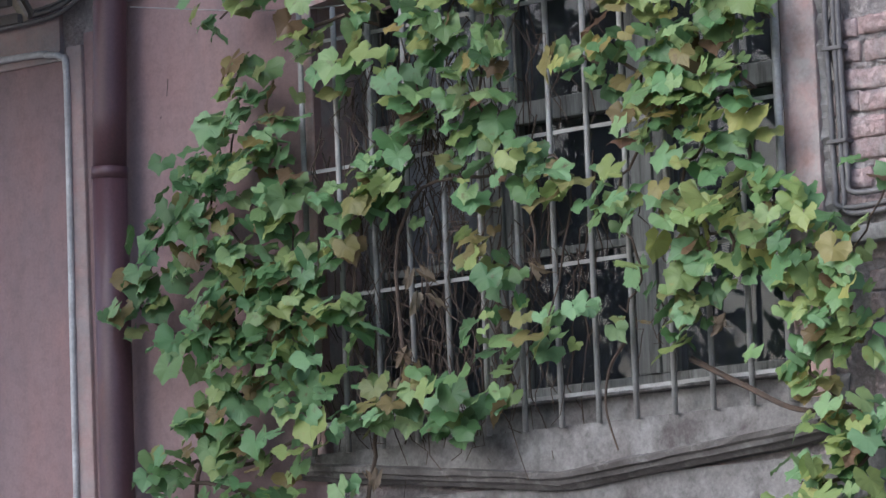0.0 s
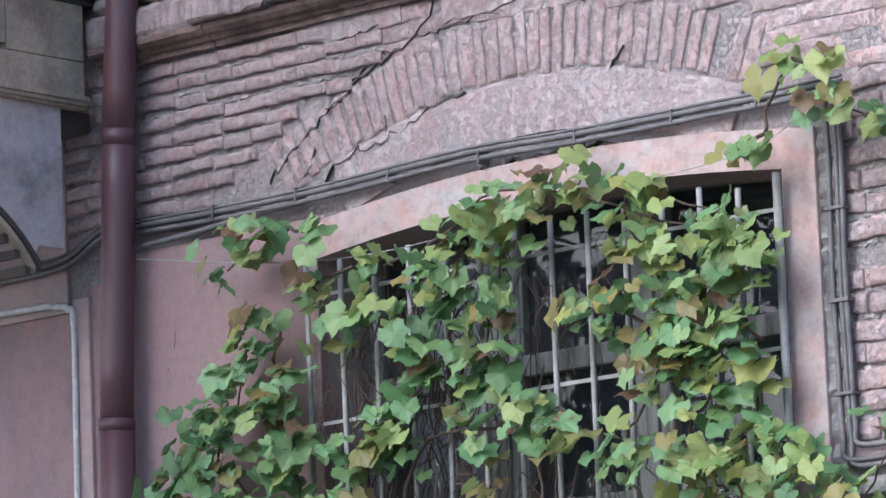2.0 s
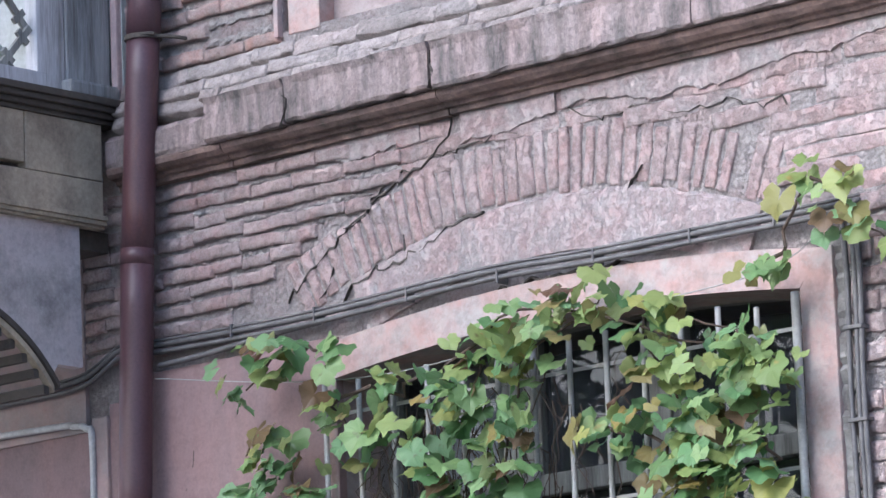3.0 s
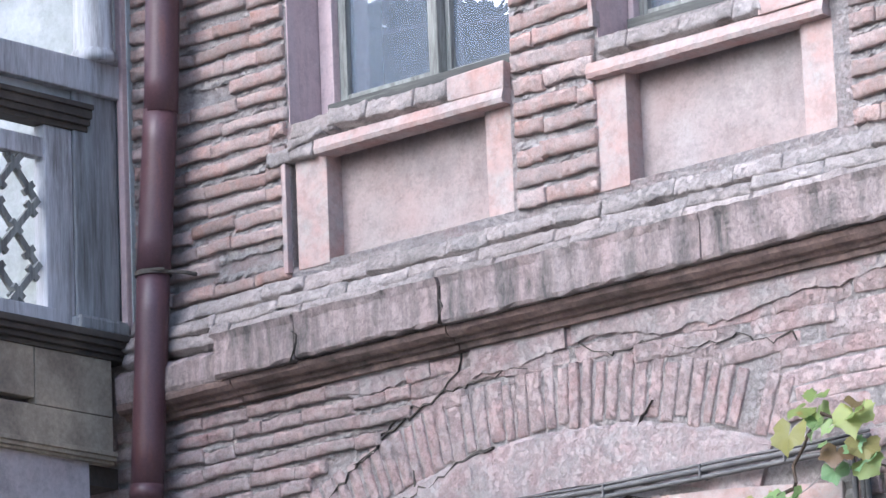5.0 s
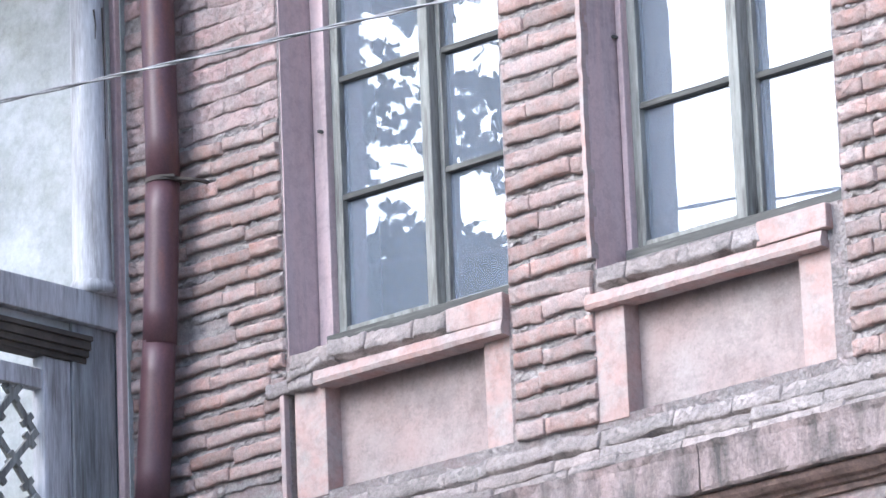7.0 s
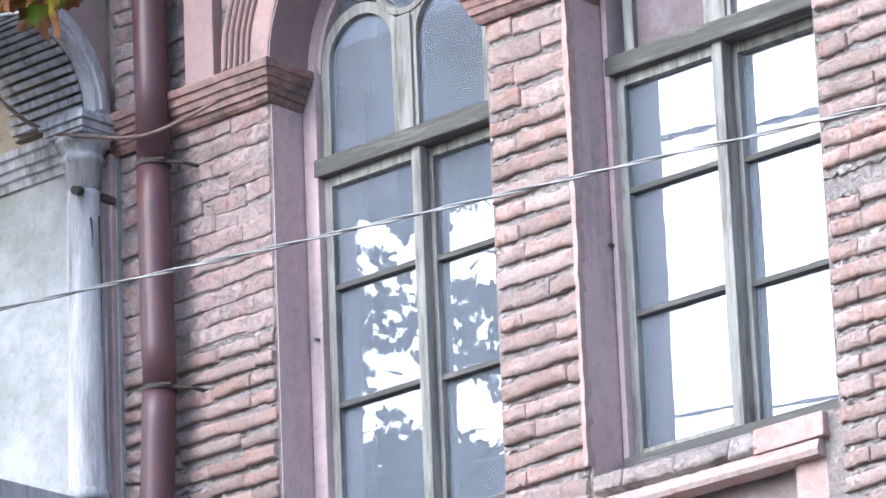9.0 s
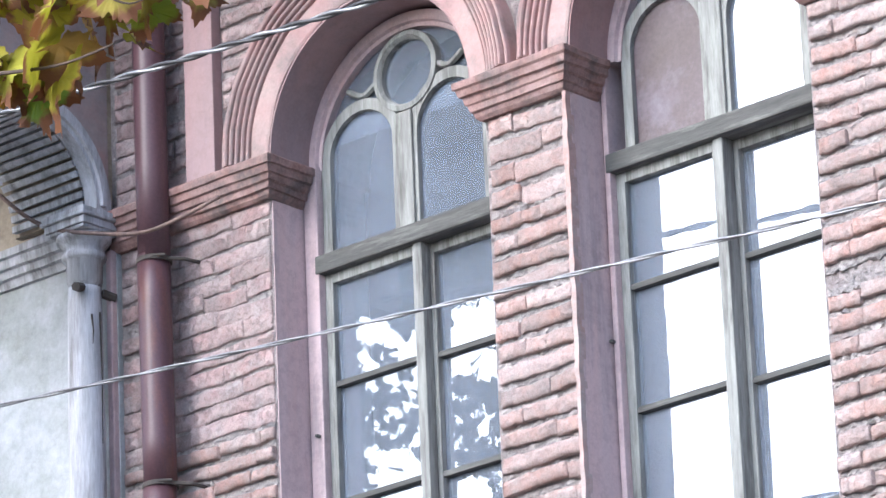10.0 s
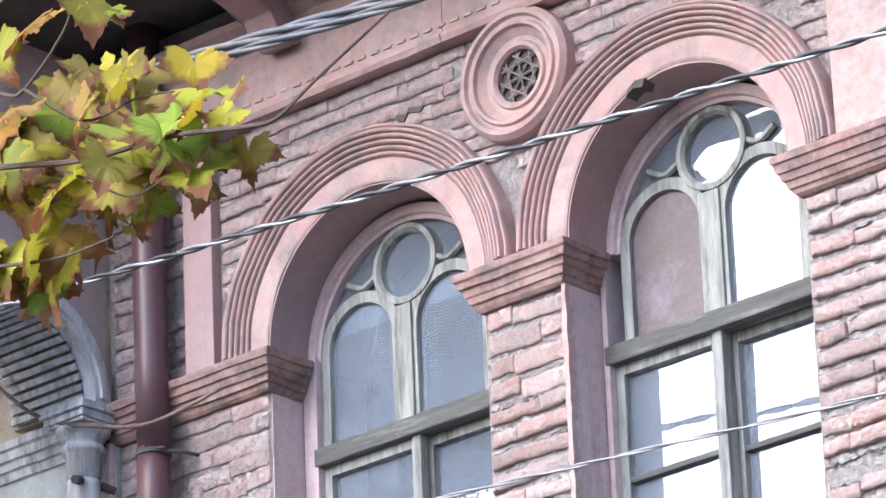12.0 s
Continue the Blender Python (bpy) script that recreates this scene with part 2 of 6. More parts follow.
# ---- mesh helpers ----
def obj(name, bm, material, smooth=False):
    me = bpy.data.meshes.new(name)
    if len(bm.faces) > 1:
        bmesh.ops.recalc_face_normals(bm, faces=bm.faces)
    else:
        bm.normal_update()
        if bm.faces[:][0].normal.y > 0:
            bmesh.ops.reverse_faces(bm, faces=bm.faces[:])
    bm.to_mesh(me)
    bm.free()
    me.materials.append(material)
    if smooth:
        me.polygons.foreach_set("use_smooth", [True] * len(me.polygons))
    return new(name, me)


def part(name, bm, material, parent, label="", smooth=False):
    ob = obj(name, bm, material, smooth)
    ob.parent = parent
    return tagged(ob, label)


def thing(name, label, category, group="", at=(0, 0, 0)):
    ob = new(name)
    ob.location = at
    ob.empty_display_size = 0.1
    bpy.context.view_layer.update()
    return tagged(ob, label, category, group)


def box(bm, x0, x1, y0, y1, z0, z1, wobble=0.0):
    vs = [bm.verts.new((x + random.uniform(-wobble, wobble), y + random.uniform(-wobble, wobble), z + random.uniform(-wobble, wobble)))
          for x in (x0, x1) for y in (y0, y1) for z in (z0, z1)]
    for f in ((0, 1, 3, 2), (4, 6, 7, 5), (0, 4, 5, 1), (2, 3, 7, 6), (0, 2, 6, 4), (1, 5, 7, 3)):
        bm.faces.new([vs[i] for i in f])
    return vs


def boxes(*rows, wobble=0.0):
    bm = bmesh.new()
    for r in rows:
        box(bm, *r, wobble=wobble)
    return bm


def bevelled(bm, width=0.006, segments=2):
    bmesh.ops.bevel(bm, geom=bm.edges[:], offset=width, segments=segments, affect="EDGES", profile=0.6)
    return bm


def sweep(bm, rings, closed_ring=True, caps=True):
    """Skins a list of rings (lists of points) into a solid."""
    made = [[bm.verts.new(p) for p in r] for r in rings]
    k = len(made[0])
    for a, b in zip(made, made[1:]):
        for i in range(k if closed_ring else k - 1):
            j = (i + 1) % k
            bm.faces.new((a[i], a[j], b[j], b[i]))
    if caps and closed_ring:
        bm.faces.new(made[0])
        bm.faces.new(list(reversed(made[-1])))
    return made


def tube(bm, pts, radius, sides=8, taper=1.0):
    pts = [Vector(p) for p in pts]
    rings = []
    for i, p in enumerate(pts):
        d = (pts[min(i + 1, len(pts) - 1)] - pts[max(i - 1, 0)]).normalized()
        a = d.orthogonal().normalized() if abs(d.x) > 0.9 or abs(d.z) > 0.9 else d.cross(Vector((0, 1, 0))).normalized()
        if rings:
            a = (last_a - d * last_a.dot(d)).normalized()
        last_a = a
        b = d.cross(a)
        r = radius * (1 + (taper - 1) * i / max(1, len(pts) - 1))
        rings.append([p + (a * math.cos(2 * math.pi * k / sides) + b * math.sin(2 * math.pi * k / sides)) * r for k in range(sides)])
    sweep(bm, rings)


def smooth_path(pts, n=6):
    """A Catmull-Rom curve through the points."""
    pts = [Vector(p) for p in pts]
    out = []
    for i in range(len(pts) - 1):
        p0, p1, p2, p3 = pts[max(i - 1, 0)], pts[i], pts[i + 1], pts[min(i + 2, len(pts) - 1)]
        for k in range(n):
            t = k / n
            out.append(0.5 * ((2 * p1) + (p2 - p0) * t + (2 * p0 - 5 * p1 + 4 * p2 - p3) * t * t + (3 * p1 - p0 - 3 * p2 + p3) * t ** 3))
    out.append(pts[-1])
    return out


def arc(cx, cz, r, a0, a1, n):
    return [(cx + r * math.cos(radians(a0 + (a1 - a0) * i / n)), cz + r * math.sin(radians(a0 + (a1 - a0) * i / n))) for i in range(n + 1)]


def spandrel(bm, curve, z_top, y0, y1):
    """The masonry between a curve of an arch and a level line above it."""
    sweep(bm, [[(x, y0, z), (x, y1, z), (x, y1, z_top), (x, y0, z_top)] for x, z in curve])


def run_x(bm, profile, x0, x1, n=1, jitter=0.0):
    """A moulding along x: profile of (y, z) points."""
    rings = []
    for i in range(n + 1):
        x = x0 + (x1 - x0) * i / n
        rings.append([(x, y + random.uniform(-jitter, jitter), z + random.uniform(-jitter, jitter)) for y, z in profile])
    sweep(bm, rings)


def ring_profile(bm, cx, cz, profile, a0, a1, n):
    """A moulding round an arch: profile of (r, y) points."""
    rings = []
    for i in range(n + 1):
        a = radians(a0 + (a1 - a0) * i / n)
        rings.append([(cx + r * math.cos(a), y, cz + r * math.sin(a)) for r, y in profile])
    if abs(a1 - a0) >= 359.9:
        rings = rings[:-1]
        made = [[bm.verts.new(p) for p in r] for r in rings]
        k = len(profile)
        for i in range(len(made)):
            a, b = made[i], made[(i + 1) % len(made)]
            for j in range(k):
                bm.faces.new((a[j], a[(j + 1) % k], b[(j + 1) % k], b[j]))
    else:
        sweep(bm, rings)


# ---- ground and facade ----
random.seed(3)
DX = 1.362                      # from one upper window to the next
W1, W2, FRONT, BACK = -0.84, 0.156, 0.016, 0.50
ARCH_C, ARCH_R, ARCH_Z = -0.348, 0.47, 7.935
LOW0, LOW1, LOW_SILL = -0.645, 1.292, 2.94
LOW_C, LOW_R = (0.32, -2.70), 7.2   # centre and radius of the lower window's flat arch

tagged(obj("ground", boxes((-2500, 2500, -2500, 2500, -0.3, -0.12)), M_GROUND), "dark asphalt street", kind="structure")
tagged(obj("pavement", boxes((-40, 40, -3.0, 0.02, -0.2, 0.0)), M_PAVING), "grey paved pavement along the house", kind="structure")

bm = bmesh.new()
low_curve = [(LOW_C[0] + LOW_R * math.sin(a), LOW_C[1] + LOW_R * math.cos(a)) for a in np.linspace(-0.14, 0.14, 27)]
low_curve = [(x, z) for x, z in low_curve if LOW0 <= x <= LOW1]
low_curve = [(LOW0, low_curve[0][1])] + low_curve + [(LOW1, low_curve[-1][1])]
box(bm, -7, LOW0, FRONT, BACK, -0.1, 4.8)
box(bm, LOW1, 7, FRONT, BACK, -0.1, 4.8)
box(bm, LOW0, LOW1, FRONT, BACK, -0.1, LOW_SILL)
spandrel(bm, low_curve, 4.8, FRONT, BACK)
box(bm, -7, 7, FRONT, BACK, 4.8, 5.64)
# apron zone with two sunk panels
box(bm, -7, -0.84, FRONT, BACK, 5.64, 6.02)
box(bm, 0.145, 0.502, FRONT, BACK, 5.64, 6.02)
box(bm, 1.46, 7, FRONT, BACK, 5.64, 6.02)
box(bm, -0.84, 0.145, 0.10, BACK, 5.64, 6.02)
box(bm, 0.502, 1.46, 0.10, BACK, 5.64, 6.02)
box(bm, -7, 7, FRONT, BACK, 6.02, 6.135)
# piers and arches of the upper windows
box(bm, -7, W1, FRONT, BACK, 6.135, ARCH_Z)
box(bm, W2, W1 + DX, FRONT, BACK, 6.135, ARCH_Z)
box(bm, W2 + DX, 7, FRONT, BACK, 6.135, ARCH_Z)
TOP = 9.3
for k in (0, 1):
    c = ARCH_C + k * 1.37
    spandrel(bm, arc(c, ARCH_Z, ARCH_R, 180, 0, 28), TOP, FRONT, BACK)
box(bm, -7, ARCH_C - ARCH_R, FRONT, BACK, ARCH_Z, TOP)
box(bm, ARCH_C + ARCH_R, ARCH_C + 1.37 - ARCH_R, FRONT, BACK, ARCH_Z, TOP)
box(bm, ARCH_C + 1.37 + ARCH_R, 7, FRONT, BACK, ARCH_Z, TOP)
wall = tagged(obj("wall_facade", bm, M_MORTAR), "weathered pink brick facade with thick grey mortar joints", kind="structure")

# rooms behind the windows; their gloom is put into the dark base colour
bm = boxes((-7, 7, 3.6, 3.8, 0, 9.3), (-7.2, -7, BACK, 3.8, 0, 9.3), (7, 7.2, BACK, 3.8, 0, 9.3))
tagged(obj("wall_rooms", bm, M_ROOM), "inner walls of the rooms, coloured dark as if unlit", kind="structure")
tagged(obj("floor_rooms", boxes((-7, 7, BACK, 3.6, 5.4, 5.6), (-7, 7, BACK, 3.6, 2.0, 2.2)), M_ROOM), "floors of the rooms, coloured dark as if unlit", kind="structure")
tagged(obj("ceiling_rooms", boxes((-7, 7, BACK, 3.6, 9.3, 9.45)), M_ROOM), "ceiling of the rooms, coloured dark as if unlit", kind="structure")

# ---- string course, aprons, imposts and arches ----
random.seed(11)


# fascia of the string course in three broken lengths, with cracks between them
for x0, x1, drop in ((-1.60, -1.10, -0.004), (-1.10, -0.735, 0.0), (-0.729, -0.092, 0.004), (-0.074, 1.0, 0.0), (1.003, 4.0, 0.002)):
    bm = bmesh.new()
    prof = [(0.02, 5.285), (-0.105, 5.290), (-0.112, 5.300), (-0.112, 5.415), (-0.120, 5.440), (0.02, 5.455)]
    if x0 < -1.5:
        prof = [(0.02, 5.288), (-0.075, 5.295), (-0.082, 5.31), (-0.080, 5.385), (-0.060, 5.405), (0.02, 5.425)]
    run_x(bm, [(y, z + drop) for y, z in prof], x0, x1, max(3, int((x1 - x0) * 26)), 0.0035)
    tagged(obj("trim_fascia", bm, M_CORNICE), "pink cornice fascia streaked black with soot", kind="structure")
# the crack's slanting stub
bm = bmesh.new()
run_x(bm, [(0.02, 5.29), (-0.095, 5.29), (-0.10, 5.36), (0.02, 5.38)], -0.092, -0.074, 1, 0.0)
tagged(obj("trim_crack", bm, M_DARK_WOOD), "dark broken gap in the cornice", kind="structure")
for x0, x1 in ((-1.60, -1.06), (-1.055, -0.09), (-0.085, 4.0)):
    bm = bmesh.new()
    roll = [(0.02, 5.215), (-0.015, 5.217), (-0.020, 5.235), (-0.034, 5.238), (-0.040, 5.250), (-0.062, 5.254), (-0.078, 5.268), (-0.082, 5.284), (-0.076, 5.292), (0.02, 5.294)]
    run_x(bm, roll, x0, x1, max(4, int((x1 - x0) * 20)), 0.002)
    tagged(obj("trim_roll", bm, M_ROLL), "rusty brown rounded moulding under the cornice", kind="structure")


def apron(x_off, left_strip, right_strip):
    """Sunk panel under a window: plaster panel, side strips, lintel ledge."""
    tagged(obj("trim_panel", boxes((-0.84 + x_off, 0.145 + x_off, 0.085, 0.104, 5.62, 6.04)), M_PANEL),
           "sunk pink plaster panel under a window", kind="structure")
    a, b = left_strip
    tagged(obj("trim_strip", bevelled(boxes((a + x_off, b + x_off, 0.012, 0.09, 5.625, 6.02)), 0.004), M_BAND), "peach plaster strip beside a sunk panel", kind="structure")
    tagged(obj("trim_strip", bevelled(boxes((right_strip[0] + x_off, right_strip[1] + x_off, 0.02, 0.09, 5.625, 6.02)), 0.004), M_BAND), "peach plaster strip beside a sunk panel", kind="structure")


apron(0.0, (-0.812, -0.670), (0.032, 0.143))
apron(1.312, (-0.812, -0.678), (0.022, 0.147))
# edge of the first niche
tagged(obj("trim_edge", bevelled(boxes((-0.862, -0.842, -0.008, 0.09, 5.62, 6.0)), 0.004), M_PLASTER_OLD), "thin plaster edge of a niche", kind="structure")

# ledges over the aprons: plaster lintel with loose bricks on it
for x0, x1, y, z0, z1 in ((-0.69, 0.15, -0.024, 5.992, 6.045), (0.50, 1.455, -0.018, 5.992, 6.045)):
    bm = bmesh.new()
    run_x(bm, [(0.05, z0), (y, z0 + 0.004), (y - 0.006, z0 + 0.02), (y + 0.004, z1), (0.05, z1 + 0.01)], x0, x1, 70, 0.0012)
    tagged(obj("trim_lintel", bm, M_BAND), "chipped pink plaster ledge over a sunk panel", kind="structure")
for x0, x1 in ((-0.10, 0.155), (1.20, 1.475)):
    tagged(obj("trim_block", bevelled(boxes((x0, x1, -0.018, 0.05, 6.050, 6.132), wobble=0.006), 0.006), M_BAND), "patch of peach plaster at a sill's end", kind="structure")


def impost(x0, x1, side0, side1, y_in=0.165):
    """A stepped impost that wraps round its pier: side0/side1 tell whether it returns into the reveal there."""
    levels = [(7.780, 0.006), (7.792, 0.016), (7.806, 0.022), (7.811, 0.030), (7.832, 0.034), (7.837, 0.043), (7.858, 0.047), (7.863, 0.057),
              (7.886, 0.061), (7.891, 0.070), (7.914, 0.072), (7.920, 0.066), (7.930, 0.0)]
    bm = bmesh.new()
    rings = []
    for z, p in levels:
        z += 0.008
        a = x0 - (p if side0 else 0)
        b = x1 + (p if side1 else 0)
        ring = [(a, y_in if side0 else 0.1, z), (a, -p, z), (b, -p, z), (b, y_in if side1 else 0.1, z)]
        rings.append([(x + random.uniform(-0.002, 0.002), y + random.uniform(-0.002, 0.002), zz + random.uniform(-0.002, 0.002)) for x, y, zz in ring])
    sweep(bm, rings)
    bmesh.ops.subdivide_edges(bm, edges=[e for e in bm.edges if e.calc_length() > 0.15], cuts=7)
    for v in bm.verts:
        k = noise.noise(v.co * 14)
        v.co += Vector((0.3, 0.5, 1)) * 0.006 * k
    return tagged(obj("trim_impost", bm, M_IMPOST), "stepped terracotta impost moulding, dusty and chipped", kind="structure")


impost(-1.60, W1, False, True)
impost(W2, W1 + DX - 0.01, True, True)
impost(W2 + DX, 4.0, True, False)

ARCHIVOLT = [(0.668, 0.03)]
for i, y in enumerate((-0.052, -0.064, -0.058, -0.050, -0.041, -0.033)):      # six fine fillets step down to a plain fascia
    r1 = 0.668 - 0.0195 * i
    ARCHIVOLT += [(r1, y + 0.014), (r1 - 0.003, y + 0.002), (r1 - 0.007, y - 0.002), (r1 - 0.012, y), (r1 - 0.0155, y + 0.005), (r1 - 0.0165, y + 0.016)]
ARCHIVOLT += [(0.550, -0.014), (0.546, -0.024), (0.478, -0.020), (0.468, -0.016), (0.468, 0.03)]
for k in (0, 1):
    bm = bmesh.new()
    ring_profile(bm, ARCH_C + k * 1.37, ARCH_Z + 0.002, ARCHIVOLT, 180, 0, 44)
    for v in bm.verts:
        v.co += Vector((1, 1, 1)) * 0.004 * noise.noise(v.co * 9)
    tagged(obj("trim_archivolt", bm, M_MOULD), "pink arched window moulding with fine fillets", kind="structure")
    # plastered soffit and reveal
    bm = bmesh.new()
    ring_profile(bm, ARCH_C + k * 1.37, ARCH_Z, [(0.476, -0.012), (0.462, -0.012), (0.462, 0.22), (0.476, 0.22)], 180, 0, 40)
    tagged(obj("trim_soffit", bm, M_PLASTER), "mauve plastered soffit of a window arch", kind="structure")
for x0 in (W1, W1 + DX):
    tagged(obj("trim_reveal", boxes((x0 - 0.002, x0 + 0.004, 0.0185, 0.20, 6.135, 7.79)), M_JAMB), "mauve plastered window reveal", kind="structure")
    tagged(obj("trim_reveal", boxes((x0 + 0.991, x0 + 1.0, 0.060, 0.20, 6.135, 7.79)), M_PLASTER_OLD), "mauve plastered window reveal", kind="structure")

# medallion between the arches
bm = bmesh.new()
MED = (0.375, 8.588)
ring_profile(bm, *MED, [(0.095, 0.02), (0.095, -0.010), (0.104, -0.022), (0.118, -0.022), (0.124, -0.012), (0.140, -0.014), (0.166, -0.034), (0.172, -0.050), (0.184, -0.052),
                        (0.190, -0.040), (0.200, -0.042), (0.208, -0.056), (0.222, -0.056), (0.238, -0.036), (0.240, 0.02)], 0, 360, 56)
medallion = thing("medallion", "round pink plaster medallion with a pierced vent", "ornament", at=(MED[0], 0, MED[1]))
ring = part("ring", bm, M_MOULD, medallion)
ring.matrix_parent_inverse = medallion.matrix_world.inverted()
bm = bmesh.new()
for a in range(0, 180, 45):
    d = Vector((math.cos(radians(a + 10)), 0, math.sin(radians(a + 10))))
    nrm = Vector((-d.z, 0, d.x))
    for s in (-0.052, 0.0, 0.052):
        c = Vector((MED[0], 0.004, MED[1])) + nrm * s
        half = math.sqrt(max(0.0, 0.094 ** 2 - s * s))
        tube(bm, [c - d * half, c + d * half], 0.0055, 5)
g = part("pierced_grille", bm, M_HOLE, medallion, "pierced star lattice, broken at one side")
g.matrix_parent_inverse = medallion.matrix_world.inverted()
bm = bmesh.new()
ring_profile(bm, *MED, [(0.0, 0.014), (0.096, 0.014), (0.096, 0.012), (0.0, 0.012)], 0, 360, 24)
g = part("vent_back", bm, M_DARK_WOOD, medallion, "dark hollow of the vent")
g.matrix_parent_inverse = medallion.matrix_world.inverted()

# plain strips beside the arches, frieze and eaves
tagged(obj("trim_strip", bevelled(boxes((-1.204, -1.064, -0.03, 0.03, 7.93, 8.80)), 0.005), M_PLASTER), "plain pink plaster pilaster strip", kind="structure")
tagged(obj("trim_strip", bevelled(boxes((1.69, 2.1, -0.03, 0.03, 7.93, 8.80)), 0.005), M_BAND), "plain peach plaster pilaster strip", kind="structure")
for x0, x1 in ((-1.62, 0.066), (0.07, 4.0)):
    bm = bmesh.new()
    run_x(bm, [(0.03, 8.80), (-0.045, 8.802), (-0.055, 8.82), (-0.055, 8.835), (-0.040, 8.84), (-0.040, 9.06), (-0.07, 9.10), (-0.07, 9.12), (-0.11, 9.14), (-0.11, 9.17), (0.03, 9.2)], x0, x1, 30, 0.002)
    tagged(obj("trim_frieze", bm, M_MOULD), "plain faded pink frieze band", kind="structure")
tagged(obj("roof_eaves", boxes((-7, 7, -0.62, BACK, 9.30, 9.38), (-7, 7, -0.70, -0.60, 9.28, 9.42)), M_DARK_WOOD), "dark timber eaves", kind="structure")
tagged(obj("roof", boxes((-7, 7, -0.7, 4.0, 9.46, 9.55)), M_DARK_WOOD), "dark roof edge", kind="structure")


cornice_dentils = boxes(*[(x - 0.018, x + 0.018, -0.046, -0.03, 8.862, 8.873) for x in np.arange(-1.05, 2.4, 0.062)])
tagged(obj("trim_dentils", cornice_dentils, M_BAND), "row of small pale dentils along the frieze", kind="structure")


def modillion(x):
    m = thing("bracket", "pink plaster scroll bracket under the eaves", "bracket", "eaves brackets", at=(x, -0.05, 9.2))
    bm = bmesh.new()
    prof = [(-0.04, 9.02), (-0.10, 9.00), (-0.16, 9.04), (-0.19, 9.10), (-0.30, 9.13), (-0.42, 9.15), (-0.47, 9.20), (-0.47, 9.30), (-0.04, 9.30)]
    run_x(bm, prof, x - 0.07, x + 0.07, 1)
    p = part("scroll", bevelled(bm, 0.008), M_PLASTER, m)
    p.matrix_parent_inverse = m.matrix_world.inverted()


for x in (-0.66, 0.09, 0.84, 1.59):
    modillion(x)
# rain gutter at the eaves
bm = bmesh.new()
run_x(bm, [(-0.70 + 0.075 * math.cos(a), 9.34 + 0.075 * math.sin(a)) for a in np.linspace(math.pi, 2 * math.pi, 9)], -7, 7, 1)
tagged(obj("gutter", bm, M_PIPE), "brown half-round rain gutter under the eaves", "gutter")

# ---- lower storey plaster ----
tagged(obj("trim_render", boxes((-1.54, -0.638, -0.004, 0.03, -0.05, 4.575)), M_PLASTER_LOW), "smooth faded pink render beside the window", kind="structure")
tagged(obj("trim_render", boxes((-1.70, -1.545, 0.004, 0.03, -0.05, 4.50)), M_PLASTER_LOW), "smooth faded pink render behind the downpipe", kind="structure")
tagged(obj("trim_render", boxes((-7, -1.775, 0.010, 0.04, -0.05, 4.42)), M_PLASTER_LOW), "smooth mauve render under the balcony", kind="structure")
tagged(obj("trim_edge", bevelled(boxes((-1.775, -1.70, -0.012, 0.03, -0.05, 4.46)), 0.006), M_PLASTER_OLD), "narrow plaster edge beside the downpipe", kind="structure")
bm = bmesh.new()
outer = [(LOW_C[0] + (LOW_R + 0.12) * math.sin(a), LOW_C[1] + (LOW_R + 0.12) * math.cos(a)) for a in np.linspace(-0.138, 0.147, 31)]
inner = [(LOW_C[0] + (LOW_R - 0.004) * math.sin(a), LOW_C[1] + (LOW_R - 0.004) * math.cos(a)) for a in np.linspace(-0.134, 0.135, 31)]
rings = [[(xi, -0.016 , zi), (xi, 0.20, zi), (xo, 0.03, zo), (xo, -0.010, zo)] for (xi, zi), (xo, zo) in zip(inner, outer)]
sweep(bm, rings)
tagged(obj("trim_band", bm, M_BAND), "peach plaster band round the window arch", kind="structure")
tagged(obj("trim_band", bevelled(boxes((1.288, 1.418, -0.014, 0.20, 2.9, 4.545)), 0.006), M_BAND), "peach plaster band beside the window", kind="structure")
tagged(obj("trim_band", bevelled(boxes((-0.70, -0.641, -0.0065, 0.20, 2.9, 4.44)), 0.006), M_BAND), "peach plaster band beside the window", kind="structure")
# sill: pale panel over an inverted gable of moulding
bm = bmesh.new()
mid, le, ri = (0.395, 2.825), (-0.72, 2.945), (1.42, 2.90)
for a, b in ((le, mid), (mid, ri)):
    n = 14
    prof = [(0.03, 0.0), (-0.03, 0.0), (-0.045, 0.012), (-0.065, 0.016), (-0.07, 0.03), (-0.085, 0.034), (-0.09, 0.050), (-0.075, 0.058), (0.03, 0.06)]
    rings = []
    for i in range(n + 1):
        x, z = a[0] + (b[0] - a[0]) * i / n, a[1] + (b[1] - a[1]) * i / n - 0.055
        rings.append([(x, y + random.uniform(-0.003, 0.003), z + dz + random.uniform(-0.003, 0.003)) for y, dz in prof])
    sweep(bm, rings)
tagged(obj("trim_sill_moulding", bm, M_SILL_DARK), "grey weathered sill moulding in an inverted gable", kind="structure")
bm = bmesh.new()
rings = [[(x, -0.035, z), (x, 0.03, z), (x, 0.03, 2.975), (x, -0.030, 2.97)] for x, z in ((-0.72, 2.94), (0.395, 2.82), (1.42, 2.895))]
sweep(bm, rings)
tagged(obj("trim_sill_panel", bm, M_SILL), "pale grey plaster sill face with scratches", kind="structure")
tagged(obj("trim_sill_board", bevelled(boxes((LOW0, LOW1, 0.03, 0.24, 2.94, 3.05), (LOW0, LOW1, -0.005, 0.24, 3.05, 3.072)), 0.004), M_SILL), "pale grey painted sill board behind the grille", kind="structure")
tagged(obj("trim_under_sill", boxes((-0.7, 1.6, -0.008, 0.03, 0.0, 2.80)), M_SILL), "grey plastered wall under the sill", kind="structure")


